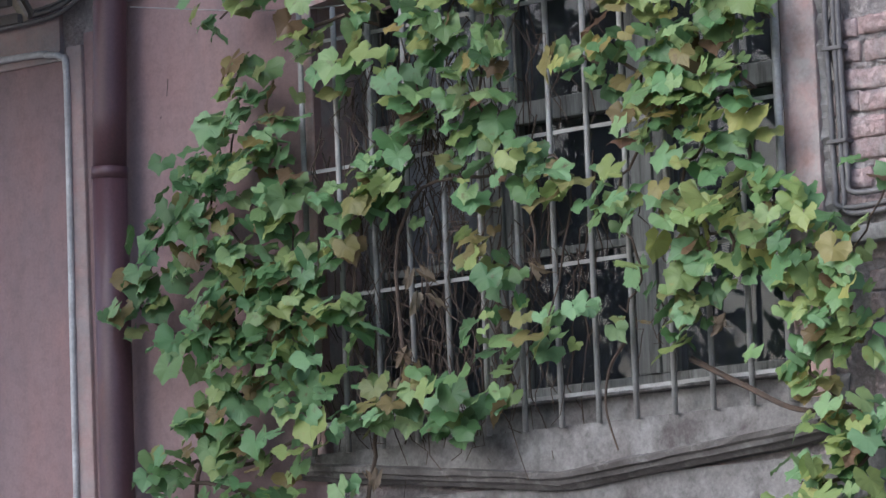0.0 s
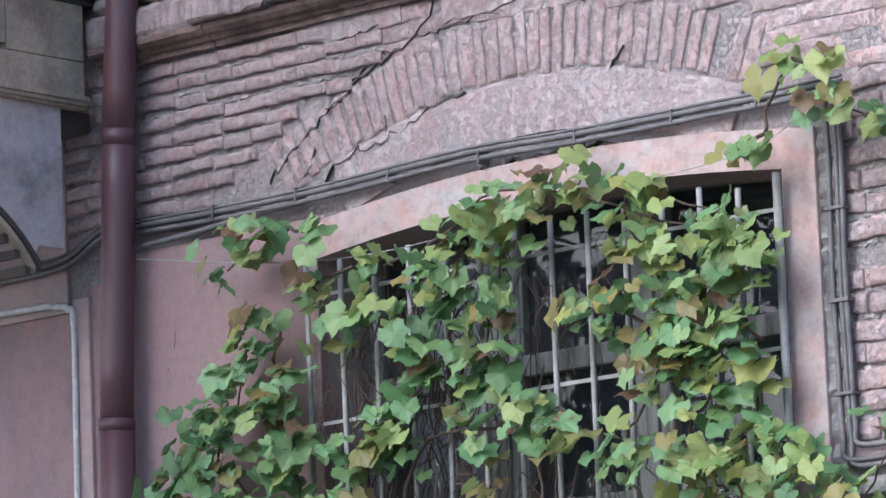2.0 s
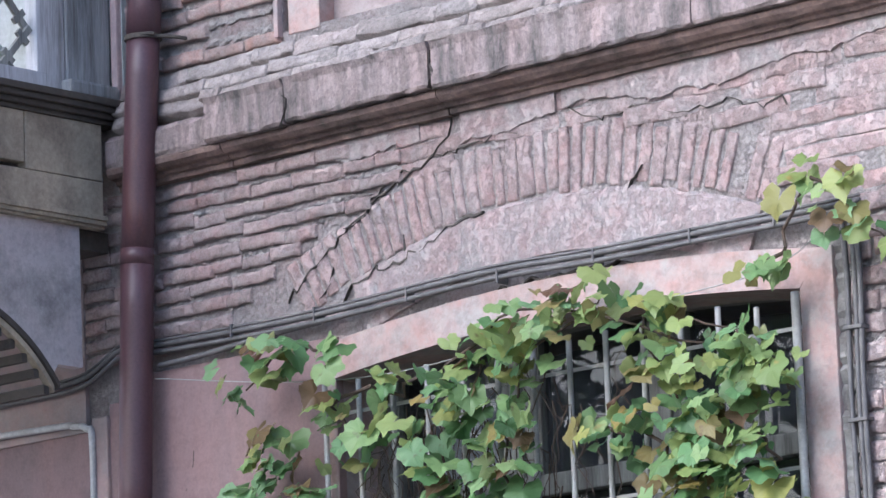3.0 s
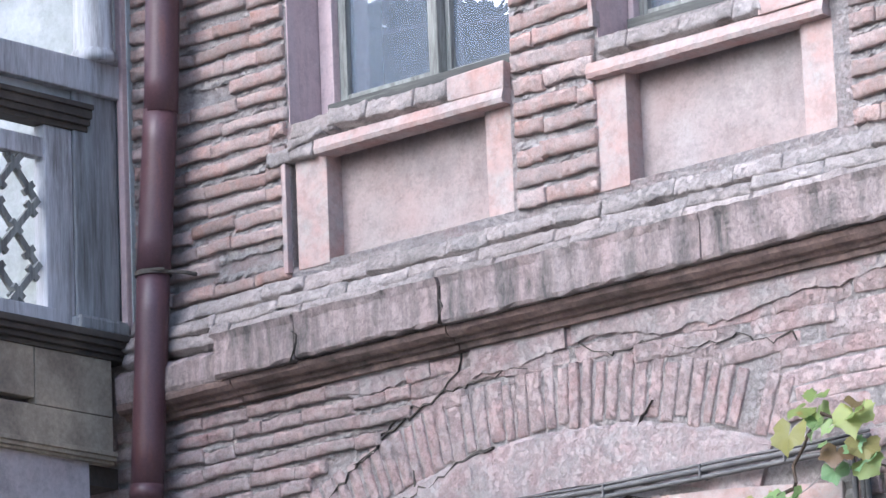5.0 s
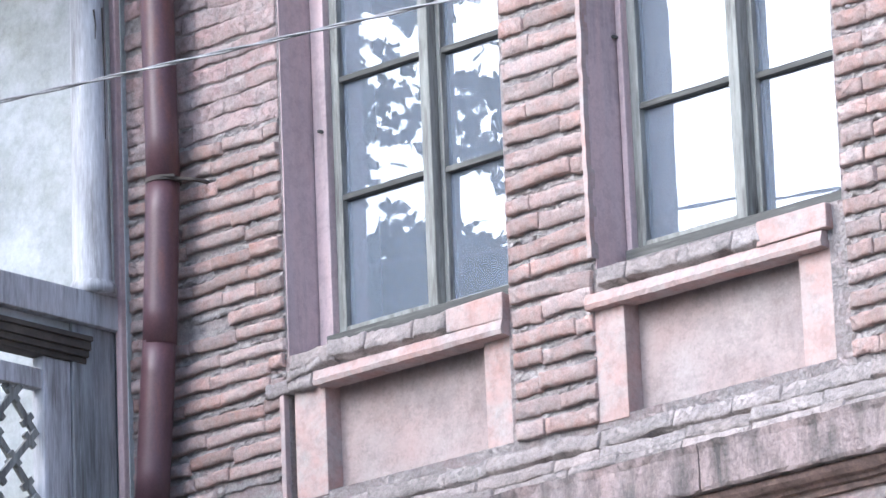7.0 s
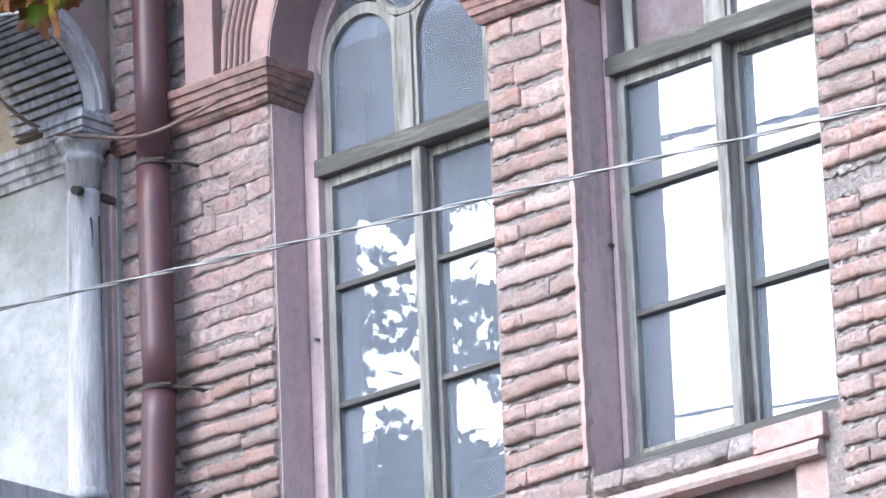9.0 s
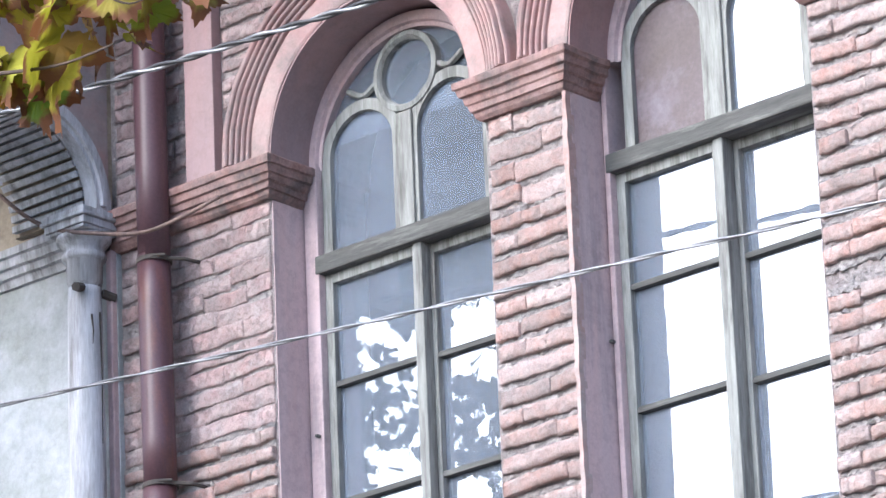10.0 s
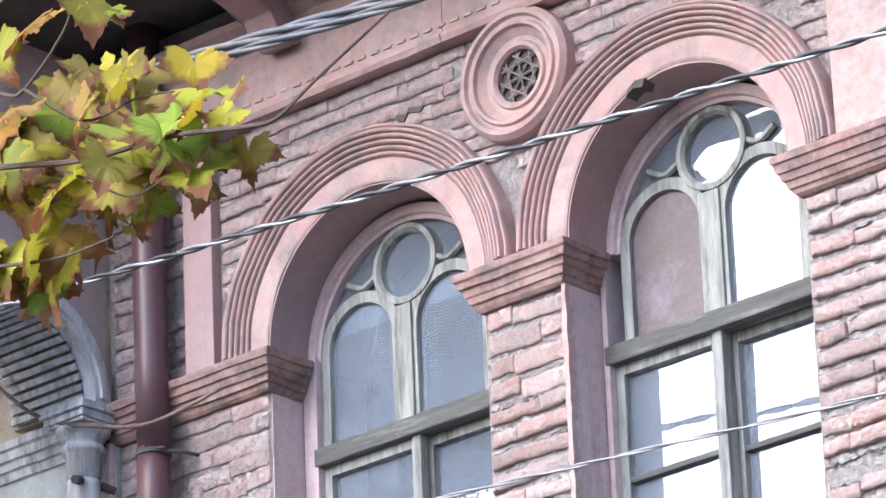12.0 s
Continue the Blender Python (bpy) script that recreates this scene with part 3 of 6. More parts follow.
# ---- windows ----
def bars_frame(bm, x0, x1, z0, z1, y0, y1, w):
    box(bm, x0, x0 + w, y0, y1, z0, z1)
    box(bm, x1 - w, x1, y0, y1, z0, z1)
    box(bm, x0 + w, x1 - w, y0, y1, z0, z0 + w)
    box(bm, x0 + w, x1 - w, y0, y1, z1 - w, z1)


def nest(child, parent):
    """Makes a finished piece a sub-part of another; both are built in world coordinates."""
    child.parent = parent
    child.matrix_parent_inverse = Matrix.Identity(4)
    return child


def pane(x0, x1, z0, z1, y, parent, material, tilt):
    """One sheet of old glass, a little out of plane."""
    bm = bmesh.new()
    cx, cz = (x0 + x1) / 2, (z0 + z1) / 2
    vs = []
    for x, z in ((x0, z0), (x1, z0), (x1, z1), (x0, z1)):
        vs.append(bm.verts.new((x, y + (x - cx) * tilt[0] + (z - cz) * tilt[1], z)))
    bm.faces.new(vs)
    p = part("pane", bm, material, parent)
    p.matrix_parent_inverse = parent.matrix_world.inverted()
    p.visible_shadow = False
    return p


def upper_window(index, off, tilts, curtain):
    w = thing("window_%d" % index, "tall arched timber window with grey peeling frame and round tracery", "window", at=(-0.345 + off, 0.2, 6.135))
    w["kind"] = "structure"

    def put(name, bm, material, label="", smooth=False):
        p = part(name, bm, material, w, label, smooth)
        p.matrix_parent_inverse = w.matrix_world.inverted()
        return p
    Y = 0.20
    sx = off + (0.02 if off == 0 else -0.02)
    x0, xm, x1 = -0.825 + sx, -0.345 + sx, 0.135 + sx
    # jamb boards and outer frame
    put("jamb", bevelled(boxes((W1 + 0.008 + off, x0 + 0.035, Y - 0.03, Y + 0.08, 6.135, 7.94)), 0.004), M_JAMB, "mauve painted jamb board")
    put("jamb", bevelled(boxes((x1 - 0.035, W2 - 0.008 + off, Y - 0.03, Y + 0.08, 6.135, 7.94)), 0.004), M_JAMB, "mauve painted jamb board")
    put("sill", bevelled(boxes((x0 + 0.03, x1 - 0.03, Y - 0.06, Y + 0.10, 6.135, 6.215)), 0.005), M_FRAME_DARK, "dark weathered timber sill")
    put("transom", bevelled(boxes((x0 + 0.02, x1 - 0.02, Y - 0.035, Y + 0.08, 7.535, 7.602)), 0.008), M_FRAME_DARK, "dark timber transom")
    sashes, lancets = [], []
    back = 0.045 if curtain else 0.030      # the second casement hangs further in
    for a, b, d in ((x0 + 0.035, xm, 0.0), (xm, x1 - 0.035, back)):
        bm = bmesh.new()
        bars_frame(bm, a, b, 6.215, 7.535, Y + d, Y + d + 0.045, 0.036)
        sash = put("casement", bevelled(bm, 0.003), M_FRAME, "grey weathered casement frame")
        sashes.append(sash)
        for z in (6.708, 7.131):
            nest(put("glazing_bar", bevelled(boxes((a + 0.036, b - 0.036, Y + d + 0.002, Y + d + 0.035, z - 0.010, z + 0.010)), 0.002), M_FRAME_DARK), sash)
    put("mullion", bevelled(boxes((xm - 0.022, xm + 0.018, Y - 0.014, Y + back, 6.22, 7.535)), 0.005), M_FRAME, "grey cover strip between the casements")
    it = iter(tilts)
    for sash, a, b, d in ((sashes[0], x0 + 0.071, xm - 0.036, 0.0), (sashes[1], xm + 0.036, x1 - 0.071, back)):
        for z0, z1 in ((6.251, 6.698), (6.718, 7.121), (7.141, 7.499)):
            nest(pane(a, b, z0, z1, Y + d + 0.024, w, M_GLASS, next(it)), sash)
    # tracery over the transom: two lancets and a roundel within the arch
    cx = ARCH_C + (0 if off == 0 else 1.37) - 0.030
    r = 0.46
    prof = [(r, Y - 0.02), (r - 0.035, Y - 0.02), (r - 0.04, Y - 0.005), (r - 0.055, Y - 0.005), (r - 0.055, Y + 0.06), (r, Y + 0.06)]
    bm = bmesh.new()
    ring_profile(bm, cx + 0.02, ARCH_Z - 0.01, prof, 180, 0, 36)
    put("arch_frame", bm, M_JAMB, "arched mauve frame moulding")
    lan_r, zs = 0.168, 7.945
    for s in (-1, 1):
        c = cx + 0.005 + s * 0.205
        bm = bmesh.new()
        ring_profile(bm, c, zs, [(lan_r + 0.022, Y), (lan_r - 0.018, Y), (lan_r - 0.018, Y + 0.04), (lan_r + 0.022, Y + 0.04)], 180, 0, 24)
        box(bm, c - lan_r - 0.022, c - lan_r + 0.018, Y, Y + 0.04, 7.602, zs)
        box(bm, c + lan_r - 0.018, c + lan_r + 0.022, Y, Y + 0.04, 7.602, zs)
        lancets.append(put("lancet", bm, M_FRAME, "grey weathered round-headed light"))
    put("post", bevelled(boxes((cx - 0.045, cx + 0.045, Y - 0.012, Y, 7.602, 8.03)), 0.006), M_FRAME, "grey timber post between the lights")
    bm = bmesh.new()
    ring_profile(bm, cx + 0.02, 8.180, [(0.146, Y - 0.006), (0.128, Y - 0.010), (0.118, Y + 0.005), (0.118, Y + 0.04), (0.148, Y + 0.04)], 0, 360, 32)
    put("roundel", bm, M_FRAME, "grey timber ring in the tracery")
    for s in (-1, 1):
        bm = bmesh.new()
        tube(bm, smooth_path([(cx + 0.01 + s * 0.14, Y + 0.01, 8.175), (cx + 0.01 + s * 0.2, Y + 0.01, 8.15), (cx + 0.01 + s * 0.27, Y + 0.01, 8.185)]), 0.012, 6)
        put("tracery_bar", bm, M_FRAME)
    # glass of the head: the two lights and the field over them
    for lancet, c, tilt in ((lancets[0], cx - 0.2, next(it)), (lancets[1], cx + 0.21, next(it))):
        bm = bmesh.new()
        pts = [(c - 0.16, 7.602), (c + 0.16, 7.602)] + arc(c, zs, 0.16, 0, 180, 16)
        bm.faces.new([bm.verts.new((x, Y + 0.02 + (x - c) * tilt[0] + (z - zs) * tilt[1], z)) for x, z in pts])
        p = put("pane", bm, M_BOARD if curtain and c < cx else M_GLASS, "stained brownish board in place of glass" if curtain and c < cx else "")
        p.visible_shadow = False
        nest(p, lancet)
    for z in (6.95,):
        put("catch", bevelled(boxes((x0 + 0.01, x0 + 0.022, Y - 0.05, Y - 0.02, z - 0.006, z + 0.004)), 0.002), M_FRAME_DARK, "small iron catch")
    bm = bmesh.new()
    tilt = next(it)
    bm.faces.new([bm.verts.new((x, Y + 0.026 + (x - cx) * tilt[0] + (z - 8.1) * tilt[1], z)) for x, z in arc(cx + 0.02, ARCH_Z, 0.42, 10, 170, 24)])
    p = put("pane", bm, M_GLASS)
    p.visible_shadow = False
    return w


upper_window(1, 0.0, [(0.004, 0.006), (-0.003, 0.0), (0.002, -0.004), (0.0, 0.008), (0.005, 0.002), (-0.004, 0.0), (0.003, 0.002), (-0.003, 0.004), (0.0, -0.01)], 0)
upper_window(2, DX, [(0.003, 0.004), (0.0, -0.003), (-0.004, 0.002), (0.012, 0.006), (0.004, 0.0), (0.0, 0.004), (0.0, 0.0), (0.004, 0.002), (-0.005, 0.0)], 1)


def lower_window():
    w = thing("window_3", "old timber window with pale frames behind an iron grille", "window", at=(0.32, 0.26, 3.072))
    w["kind"] = "structure"

    def put(name, bm, material, label=""):
        p = part(name, bm, material, w, label)
        p.matrix_parent_inverse = w.matrix_world.inverted()
        return p
    Y = 0.24
    put("frame_rail", bevelled(boxes((LOW0, LOW1, Y, Y + 0.07, 3.072, 3.13)), 0.004), M_FRAME_LOW, "grey lower rail")
    for x0, x1 in ((-0.645, -0.59), (-0.155, 0.025), (0.475, 0.63), (1.235, 1.292)):
        put("frame_post", bevelled(boxes((x0, x1, Y, Y + 0.06, 3.13, 4.50)), 0.008), M_FRAME_LOW, "pale grey frame post")
        if x1 - x0 > 0.1:
            xm = (x0 + x1) / 2
            put("cover_strip", bevelled(boxes((xm - 0.02, xm + 0.02, Y - 0.015, Y, 3.13, 4.5)), 0.004), M_FRAME_LOW)
    put("transom", bevelled(boxes((LOW0, LOW1, Y - 0.01, Y + 0.06, 3.98, 4.05)), 0.005), M_FRAME_LOW, "grey transom")
    for x0, x1 in ((-0.59, -0.155), (0.025, 0.475), (0.63, 1.235)):
        for z0, z1 in ((3.13, 3.55), (3.57, 3.98), (4.05, 4.5)):
            pane(x0, x1, z0, z1, Y + 0.03, w, M_GLASS_LOW, (random.uniform(-0.01, 0.01), random.uniform(-0.01, 0.01)))
        put("glazing_bar", boxes((x0, x1, Y + 0.015, Y + 0.04, 3.548, 3.572)), M_FRAME_LOW)


lower_window()
bm = bmesh.new()
sweep(bm, [[(x, 0.36 + 0.018 * math.sin(x * 70) + 0.008 * math.sin(x * 31), z) for z in (3.55, 4.5)] + [(x, 0.366 + 0.018 * math.sin(x * 70) + 0.008 * math.sin(x * 31), z) for z in (4.5, 3.55)] for x in np.linspace(-0.60, -0.10, 60)])
tagged(obj("curtain", bm, M_CURTAIN, True), "pale bluish curtain hanging behind the window glass", "curtain")

# ---- iron grille before the lower window ----
grille = thing("window_grille", "grey painted iron bar grille grown through by vine", "grille", at=(0.32, -0.05, 2.964))
for i in range(14):
    x = -0.648 + 0.1497 * i
    ztop = (4.412, 4.408, 4.40, 4.412, 4.40, 4.39, 4.41, 4.402, 4.409, 4.414, 4.41, 4.414, 4.39, 4.415)[i]
    bm = bmesh.new()
    lean = random.uniform(-0.004, 0.004)
    tube(bm, [(x, -0.05, 2.964), (x + lean, -0.05 + random.uniform(-0.003, 0.003), 3.7), (x, -0.05, ztop)], 0.0095 if i < 13 else 0.014, 7)
    p = part("bar", bm, M_GRILLE, grille, smooth=True)
    p.matrix_parent_inverse = grille.matrix_world.inverted()
for z in (3.062, 3.469, 3.884, 4.306):
    p = part("rail", boxes((-0.66, 1.31, -0.042, -0.036, z - 0.006, z + 0.006)), M_GRILLE, grille)
    p.matrix_parent_inverse = grille.matrix_world.inverted()

# ---- downpipe ----
pipe = thing("downpipe", "brown painted steel downpipe, jointed and slightly bent", "downpipe", at=(-1.53, -0.1, 0.0))


def pipe_length(a, b, r):
    bm = bmesh.new()
    tube(bm, smooth_path([a, b], 4), r, 18)
    p = part("pipe_length", bm, M_PIPE, pipe, smooth=True)
    p.matrix_parent_inverse = pipe.matrix_world.inverted()


PY = -0.1
for (xa, za), (xb, zb), r in (((-1.53, 0.0), (-1.491, 4.0), 0.0595), ((-1.491, 3.985), (-1.443, 4.97), 0.057), ((-1.443, 4.96), (-1.384, 5.72), 0.057),
                              ((-1.385, 5.71), (-1.331, 6.27), 0.059), ((-1.329, 6.26), (-1.296, 6.84), 0.0595), ((-1.293, 6.83), (-1.305, 7.68), 0.059), ((-1.301, 7.67), (-1.316, 9.3), 0.0585)):
    pipe_length((xa, PY, za), (xb, PY, zb), r)

# narrow plaster bead where the pier meets the reveal
for xa, xb in ((W1 + DX - 0.014, W1 + DX + 0.004),):
    bm = bmesh.new()
    rings = []
    for i in range(41):
        z = 6.17 + (7.79 - 6.17) * i / 40
        a, b = xa + random.uniform(-0.004, 0.004), xb + random.uniform(-0.003, 0.003)
        rings.append([(a, 0.03, z), (a, -0.006, z), (b, -0.006, z), (b, 0.03, z)])
    sweep(bm, rings)
    tagged(obj("trim_bead", bm, M_BAND), "narrow pink plaster bead along a window reveal", kind="structure")


def under(parent):
    """A helper that adds parts to a thing whose Empty is already placed."""
    def put(name, bm, material, label="", smooth=False):
        p = part(name, bm, material, parent, label, smooth)
        p.matrix_parent_inverse = parent.matrix_world.inverted()
        return p
    return put


put = under(pipe)
for x, z in ((-1.301, 7.66), (-1.293, 6.835), (-1.386, 5.705)):
    bm = bmesh.new()
    tube(bm, [(x, PY, z - 0.008), (x, PY, z + 0.008)], 0.0635, 18)
    tube(bm, [(x + 0.06, PY + 0.01, z), (x + 0.10, PY + 0.05, z - 0.004), (x + 0.115, 0.03, z - 0.006)], 0.007, 6)
    tube(bm, [(x + 0.03, PY - 0.05, z + 0.004), (x + 0.075, PY - 0.02, z + 0.002)], 0.006, 6)
    put("clamp", bm, M_DARK_WOOD, "rusty iron pipe clamp")
bm = bmesh.new()
tube(bm, [(-1.446, PY, 4.93), (-1.442, PY, 4.985)], 0.0585, 18)
put("joint", bm, M_PIPE, smooth=True)
bm = bmesh.new()
tube(bm, [(-1.493, PY, 3.965), (-1.491, PY, 4.005)], 0.062, 18)
put("joint", bm, M_PIPE, smooth=True)

# ---- timber balcony on the corner ----
XB = -1.62
balcony = thing("balcony", "old blue-grey timber balcony with lattice railing, column and ribbed arch", "balcony", at=(XB - 0.4, -0.5, 4.6))
put = under(balcony)


def lathe(bm, x, y, rows, sides=20):
    sweep(bm, [[(x + r * math.cos(2 * math.pi * k / sides), y + r * math.sin(2 * math.pi * k / sides), z) for k in range(sides)] for z, r in rows])


def column(y):
    bm = bmesh.new()
    lathe(bm, XB - 0.02, y, [(6.50, 0.085), (6.53, 0.085), (6.55, 0.070), (7.56, 0.062), (7.62, 0.060), (7.645, 0.060)])
    c = put("column", bm, M_BALCONY, "slender whitish timber column", True)
    bm = bmesh.new()
    lathe(bm, XB - 0.02, y, [(7.640, 0.052), (7.656, 0.052), (7.660, 0.064), (7.742, 0.066), (7.746, 0.076), (7.758, 0.081), (7.770, 0.077), (7.776, 0.070), (7.790, 0.072), (7.812, 0.090), (7.818, 0.098), (7.835, 0.100), (7.840, 0.086)])
    nest(put("capital", bm, M_BALCONY, "moulded grey capital", True), c)
    bm = bmesh.new()
    for z0, z1, r in ((7.838, 7.852, 0.092), (7.852, 7.880, 0.100), (7.880, 7.894, 0.112), (7.894, 7.914, 0.106)):
        box(bm, XB - 0.02 - r, XB - 0.02 + r, y - r, y + r, z0, z1)
    nest(put("abacus", bevelled(bm, 0.005), M_BALCONY), c)
    for s in (-1, 1):
        bm = bmesh.new()
        tube(bm, [(XB + 0.015, y + s * 0.050, 7.632), (XB + 0.035, y + s * 0.098, 7.618)], 0.017, 7)
        nest(put("knob", bm, M_DARK_WOOD, "dark wooden peg"), c)
    for dy, z1, z0 in ((0.012, 7.545, 7.06), (-0.028, 7.53, 7.42)):
        bm = bmesh.new()
        tube(bm, [(XB + 0.042, y + dy, z1), (XB + 0.045, y + dy + 0.004, (z0 + z1) / 2), (XB + 0.046, y + dy, z0)], 0.004, 5, 0.4)
        nest(put("split", bm, M_DARK_WOOD, "dark open split in the timber"), c)


column(-0.11)
column(-0.72)
# arch with ribs
AY, AZ, AR = -0.385, 7.955, 0.315


def ring_yz(bm, x0, x1, r0, r1, a0, a1, n):
    rings = []
    for i in range(n + 1):
        a = radians(a0 + (a1 - a0) * i / n)
        c, s = math.cos(a), math.sin(a)
        rings.append([(x0, AY + r0 * c, AZ + r0 * s), (x1, AY + r0 * c, AZ + r0 * s), (x1, AY + r1 * c, AZ + r1 * s), (x0, AY + r1 * c, AZ + r1 * s)])
    sweep(bm, rings)


bm = bmesh.new()
ring_yz(bm, XB - 0.03, XB + 0.03, AR - 0.022, AR + 0.05, -8, 188, 34)
rim = put("arch_rim", bm, M_BALCONY, "whitish curved arch rim")
bm = bmesh.new()
ring_yz(bm, XB - 0.03, XB + 0.045, AR - 0.005, AR + 0.012, 0, 180, 30)
nest(put("arch_bead", bm, M_BALCONY), rim)
bm = bmesh.new()
ring_yz(bm, XB - 0.42, XB - 0.03, AR + 0.005, AR + 0.04, 0, 180, 30)
put("arch_lining", bm, M_BALCONY_DIRTY)
for i in range(23):
    a = radians(4 + i * 7.5)
    c, s = math.cos(a), math.sin(a)
    bm = bmesh.new()
    r = AR - 0.006
    p0 = Vector((0, AY + r * c, AZ + r * s))
    t = Vector((0, -s, c)) * 0.012
    n_in = Vector((0, -c, -s)) * 0.022
    ring0 = [p0 - t, p0 + t, p0 + t + n_in, p0 - t + n_in]
    sweep(bm, [[p + Vector((XB - 0.40, 0, 0)) for p in ring0], [p + Vector((XB - 0.035, 0, 0)) for p in ring0]])
    nest(put("rib", bm, M_BALCONY), rim)
# wall over the arch
bm = bmesh.new()
low = [(-1.1, 7.915), (AY - AR - 0.04, 7.915)] + [(AY - (AR + 0.04) * math.cos(radians(7.5 * i)), AZ + (AR + 0.04) * math.sin(radians(7.5 * i))) for i in range(1, 24)] + [(AY + AR + 0.04, 7.915), (-0.001, 7.915)]
sweep(bm, [[(XB - 0.10, y, z), (XB, y, z), (XB, y, 9.25), (XB - 0.10, y, 9.25)] for y, z in low])
put("upper_wall", bm, M_PLASTER_OLD, "pinkish plastered wall over the arch")
# railing zone
put("beam", bevelled(boxes((XB - 0.05, XB + 0.02, -1.2, -0.002, 6.381, 6.50)), 0.006), M_BALCONY, "pale weathered rail board")
bm = bmesh.new()
for z0, z1, p in ((6.242, 6.262, 0.03), (6.262, 6.285, 0.045), (6.285, 6.315, 0.055), (6.315, 6.334, 0.065)):
    box(bm, XB - 0.07, XB - 0.03 + p, -1.2, -0.165, z0, z1)
put("handrail", bevelled(bm, 0.004), M_DARK_WOOD, "dark moulded handrail")
put("backing_board", boxes((XB - 0.05, XB - 0.02, -1.2, -0.03, 6.316, 6.386)), M_WALL_BLUE, "pale board under the rail")
put("post", bevelled(boxes((XB - 0.16, XB - 0.005, -0.228, -0.022, 5.545, 6.386)), 0.006), M_POST, "broad blue-grey timber post")
put("post_base", bevelled(boxes((XB - 0.16, XB + 0.035, -0.25, -0.004, 5.53, 5.585)), 0.012), M_POST, "dark weathered post foot")
put("stile", bevelled(boxes((XB - 0.07, XB - 0.012, -0.362, -0.232, 5.55, 6.242)), 0.006), M_BALCONY, "pale lattice stile")
put("top_rail", bevelled(boxes((XB - 0.065, XB - 0.018, -1.2, -0.362, 6.125, 6.195)), 0.005), M_BALCONY, "pale lattice top rail")
lattice = put("bottom_rail", bevelled(boxes((XB - 0.075, XB - 0.01, -1.2, -0.32, 5.54, 5.60)), 0.006), M_BALCONY)
# lattice slats, notched
lat = [(k, side) for k in range(7) for side in (-1, 1)]
for k, s in lat:
    # slats cross every 0.21 m
    y_mid = -0.275 - 0.21 * k if s > 0 else -0.27 - 0.21 * k
    pts = [(y_mid + s * (z - 5.86) * 0.92, z) for z in np.linspace(5.60, 6.125, 15)]
    pts = [(y, z) for y, z in pts if -1.2 < y < -0.362]
    if len(pts) < 2:
        continue
    bm = bmesh.new()
    x = XB - 0.040 if s > 0 else XB - 0.054
    d = Vector((0, s * 0.92, 1)).normalized()
    n_ = Vector((0, d.z, -d.y))
    a, b = Vector((x, *pts[0])), Vector((x, *pts[-1]))
    sweep(bm, [[p - n_ * 0.012, p + n_ * 0.012, p + n_ * 0.012 + Vector((0.014, 0, 0)), p - n_ * 0.012 + Vector((0.014, 0, 0))] for p in (a, b)])
    length = (b - a).length
    m = max(1, int(length / 0.096))
    for i in range(m):
        p = a.lerp(b, (i + 0.5) / m)
        for side in (-1, 1):
            q = p + n_ * side * 0.020
            h = 0.012
            sweep(bm, [[q - d * h - n_ * 0.010, q - d * h + n_ * 0.010, q - d * h + n_ * 0.010 + Vector((0.014, 0, 0)), q - d * h - n_ * 0.010 + Vector((0.014, 0, 0))],
                       [q + d * h - n_ * 0.010, q + d * h + n_ * 0.010, q + d * h + n_ * 0.010 + Vector((0.014, 0, 0)), q + d * h - n_ * 0.010 + Vector((0.014, 0, 0))]])
    nest(put("slat", bm, M_FRAME, "grey notched lattice slat"), lattice)
# floor edge, skirting boards, lower panel
bm = bmesh.new()
for z0, z1, p in ((5.448, 5.465, 0.012), (5.465, 5.485, 0.03), (5.485, 5.505, 0.05), (5.505, 5.530, 0.062)):
    box(bm, XB - 1.5, XB + p, -1.25, -0.001, z0, z1)
put("floor_edge", bevelled(bm, 0.005), M_DARK_WOOD, "dark moulded edge of the balcony floor")
for y0, y1, z0, z1 in ((-1.0, -0.445, 5.27, 5.448), (-0.44, -0.08, 5.25, 5.448), (-1.2, -0.08, 5.125, 5.248)):
    put("skirting_board", bevelled(boxes((XB - 0.04, XB + 0.002, y0, y1, z0, z1)), 0.004), M_BALCONY_DIRTY, "grimy cream skirting board")
bm = bmesh.new()
for z0, z1, p in ((5.085, 5.095, 0.0), (5.095, 5.11, 0.012), (5.11, 5.127, 0.02)):
    box(bm, XB - 0.04, XB + p, -1.2, -0.075, z0, z1)
put("skirting_moulding", bevelled(bm, 0.003), M_BALCONY_DIRTY)
# panel with its curved valance
bm = bmesh.new()
ys = np.linspace(-1.3, -0.175, 40)


def valance(y):
    if y > -0.31:
        return 4.60
    return 4.114 + math.sqrt(max(0.0, 0.70 ** 2 - (y + 0.864) ** 2))


sweep(bm, [[(XB - 0.06, y, valance(y)), (XB - 0.022, y, valance(y)), (XB - 0.022, y, 5.09), (XB - 0.06, y, 5.09)] for y in ys])
put("lower_panel", bm, M_VALANCE, "pale peeling panel with a curved lower edge")
for dr, dx, mtl in ((0.0, 0.012, M_DARK_WOOD), (-0.022, 0.004, M_BALCONY_DIRTY)):
    bm = bmesh.new()
    path = [(XB - 0.02 + dx, -0.864 + (0.70 + dr) * math.cos(a), 4.114 + (0.70 + dr) * math.sin(a)) for a in np.linspace(radians(36), radians(118), 26)]
    sweep(bm, [[(x - 0.03, y, z - 0.012), (x, y, z - 0.012), (x, y, z + 0.012), (x - 0.03, y, z + 0.012)] for x, y, z in path])
    put("valance_trim", bm, mtl, "dark curved trim of the valance")
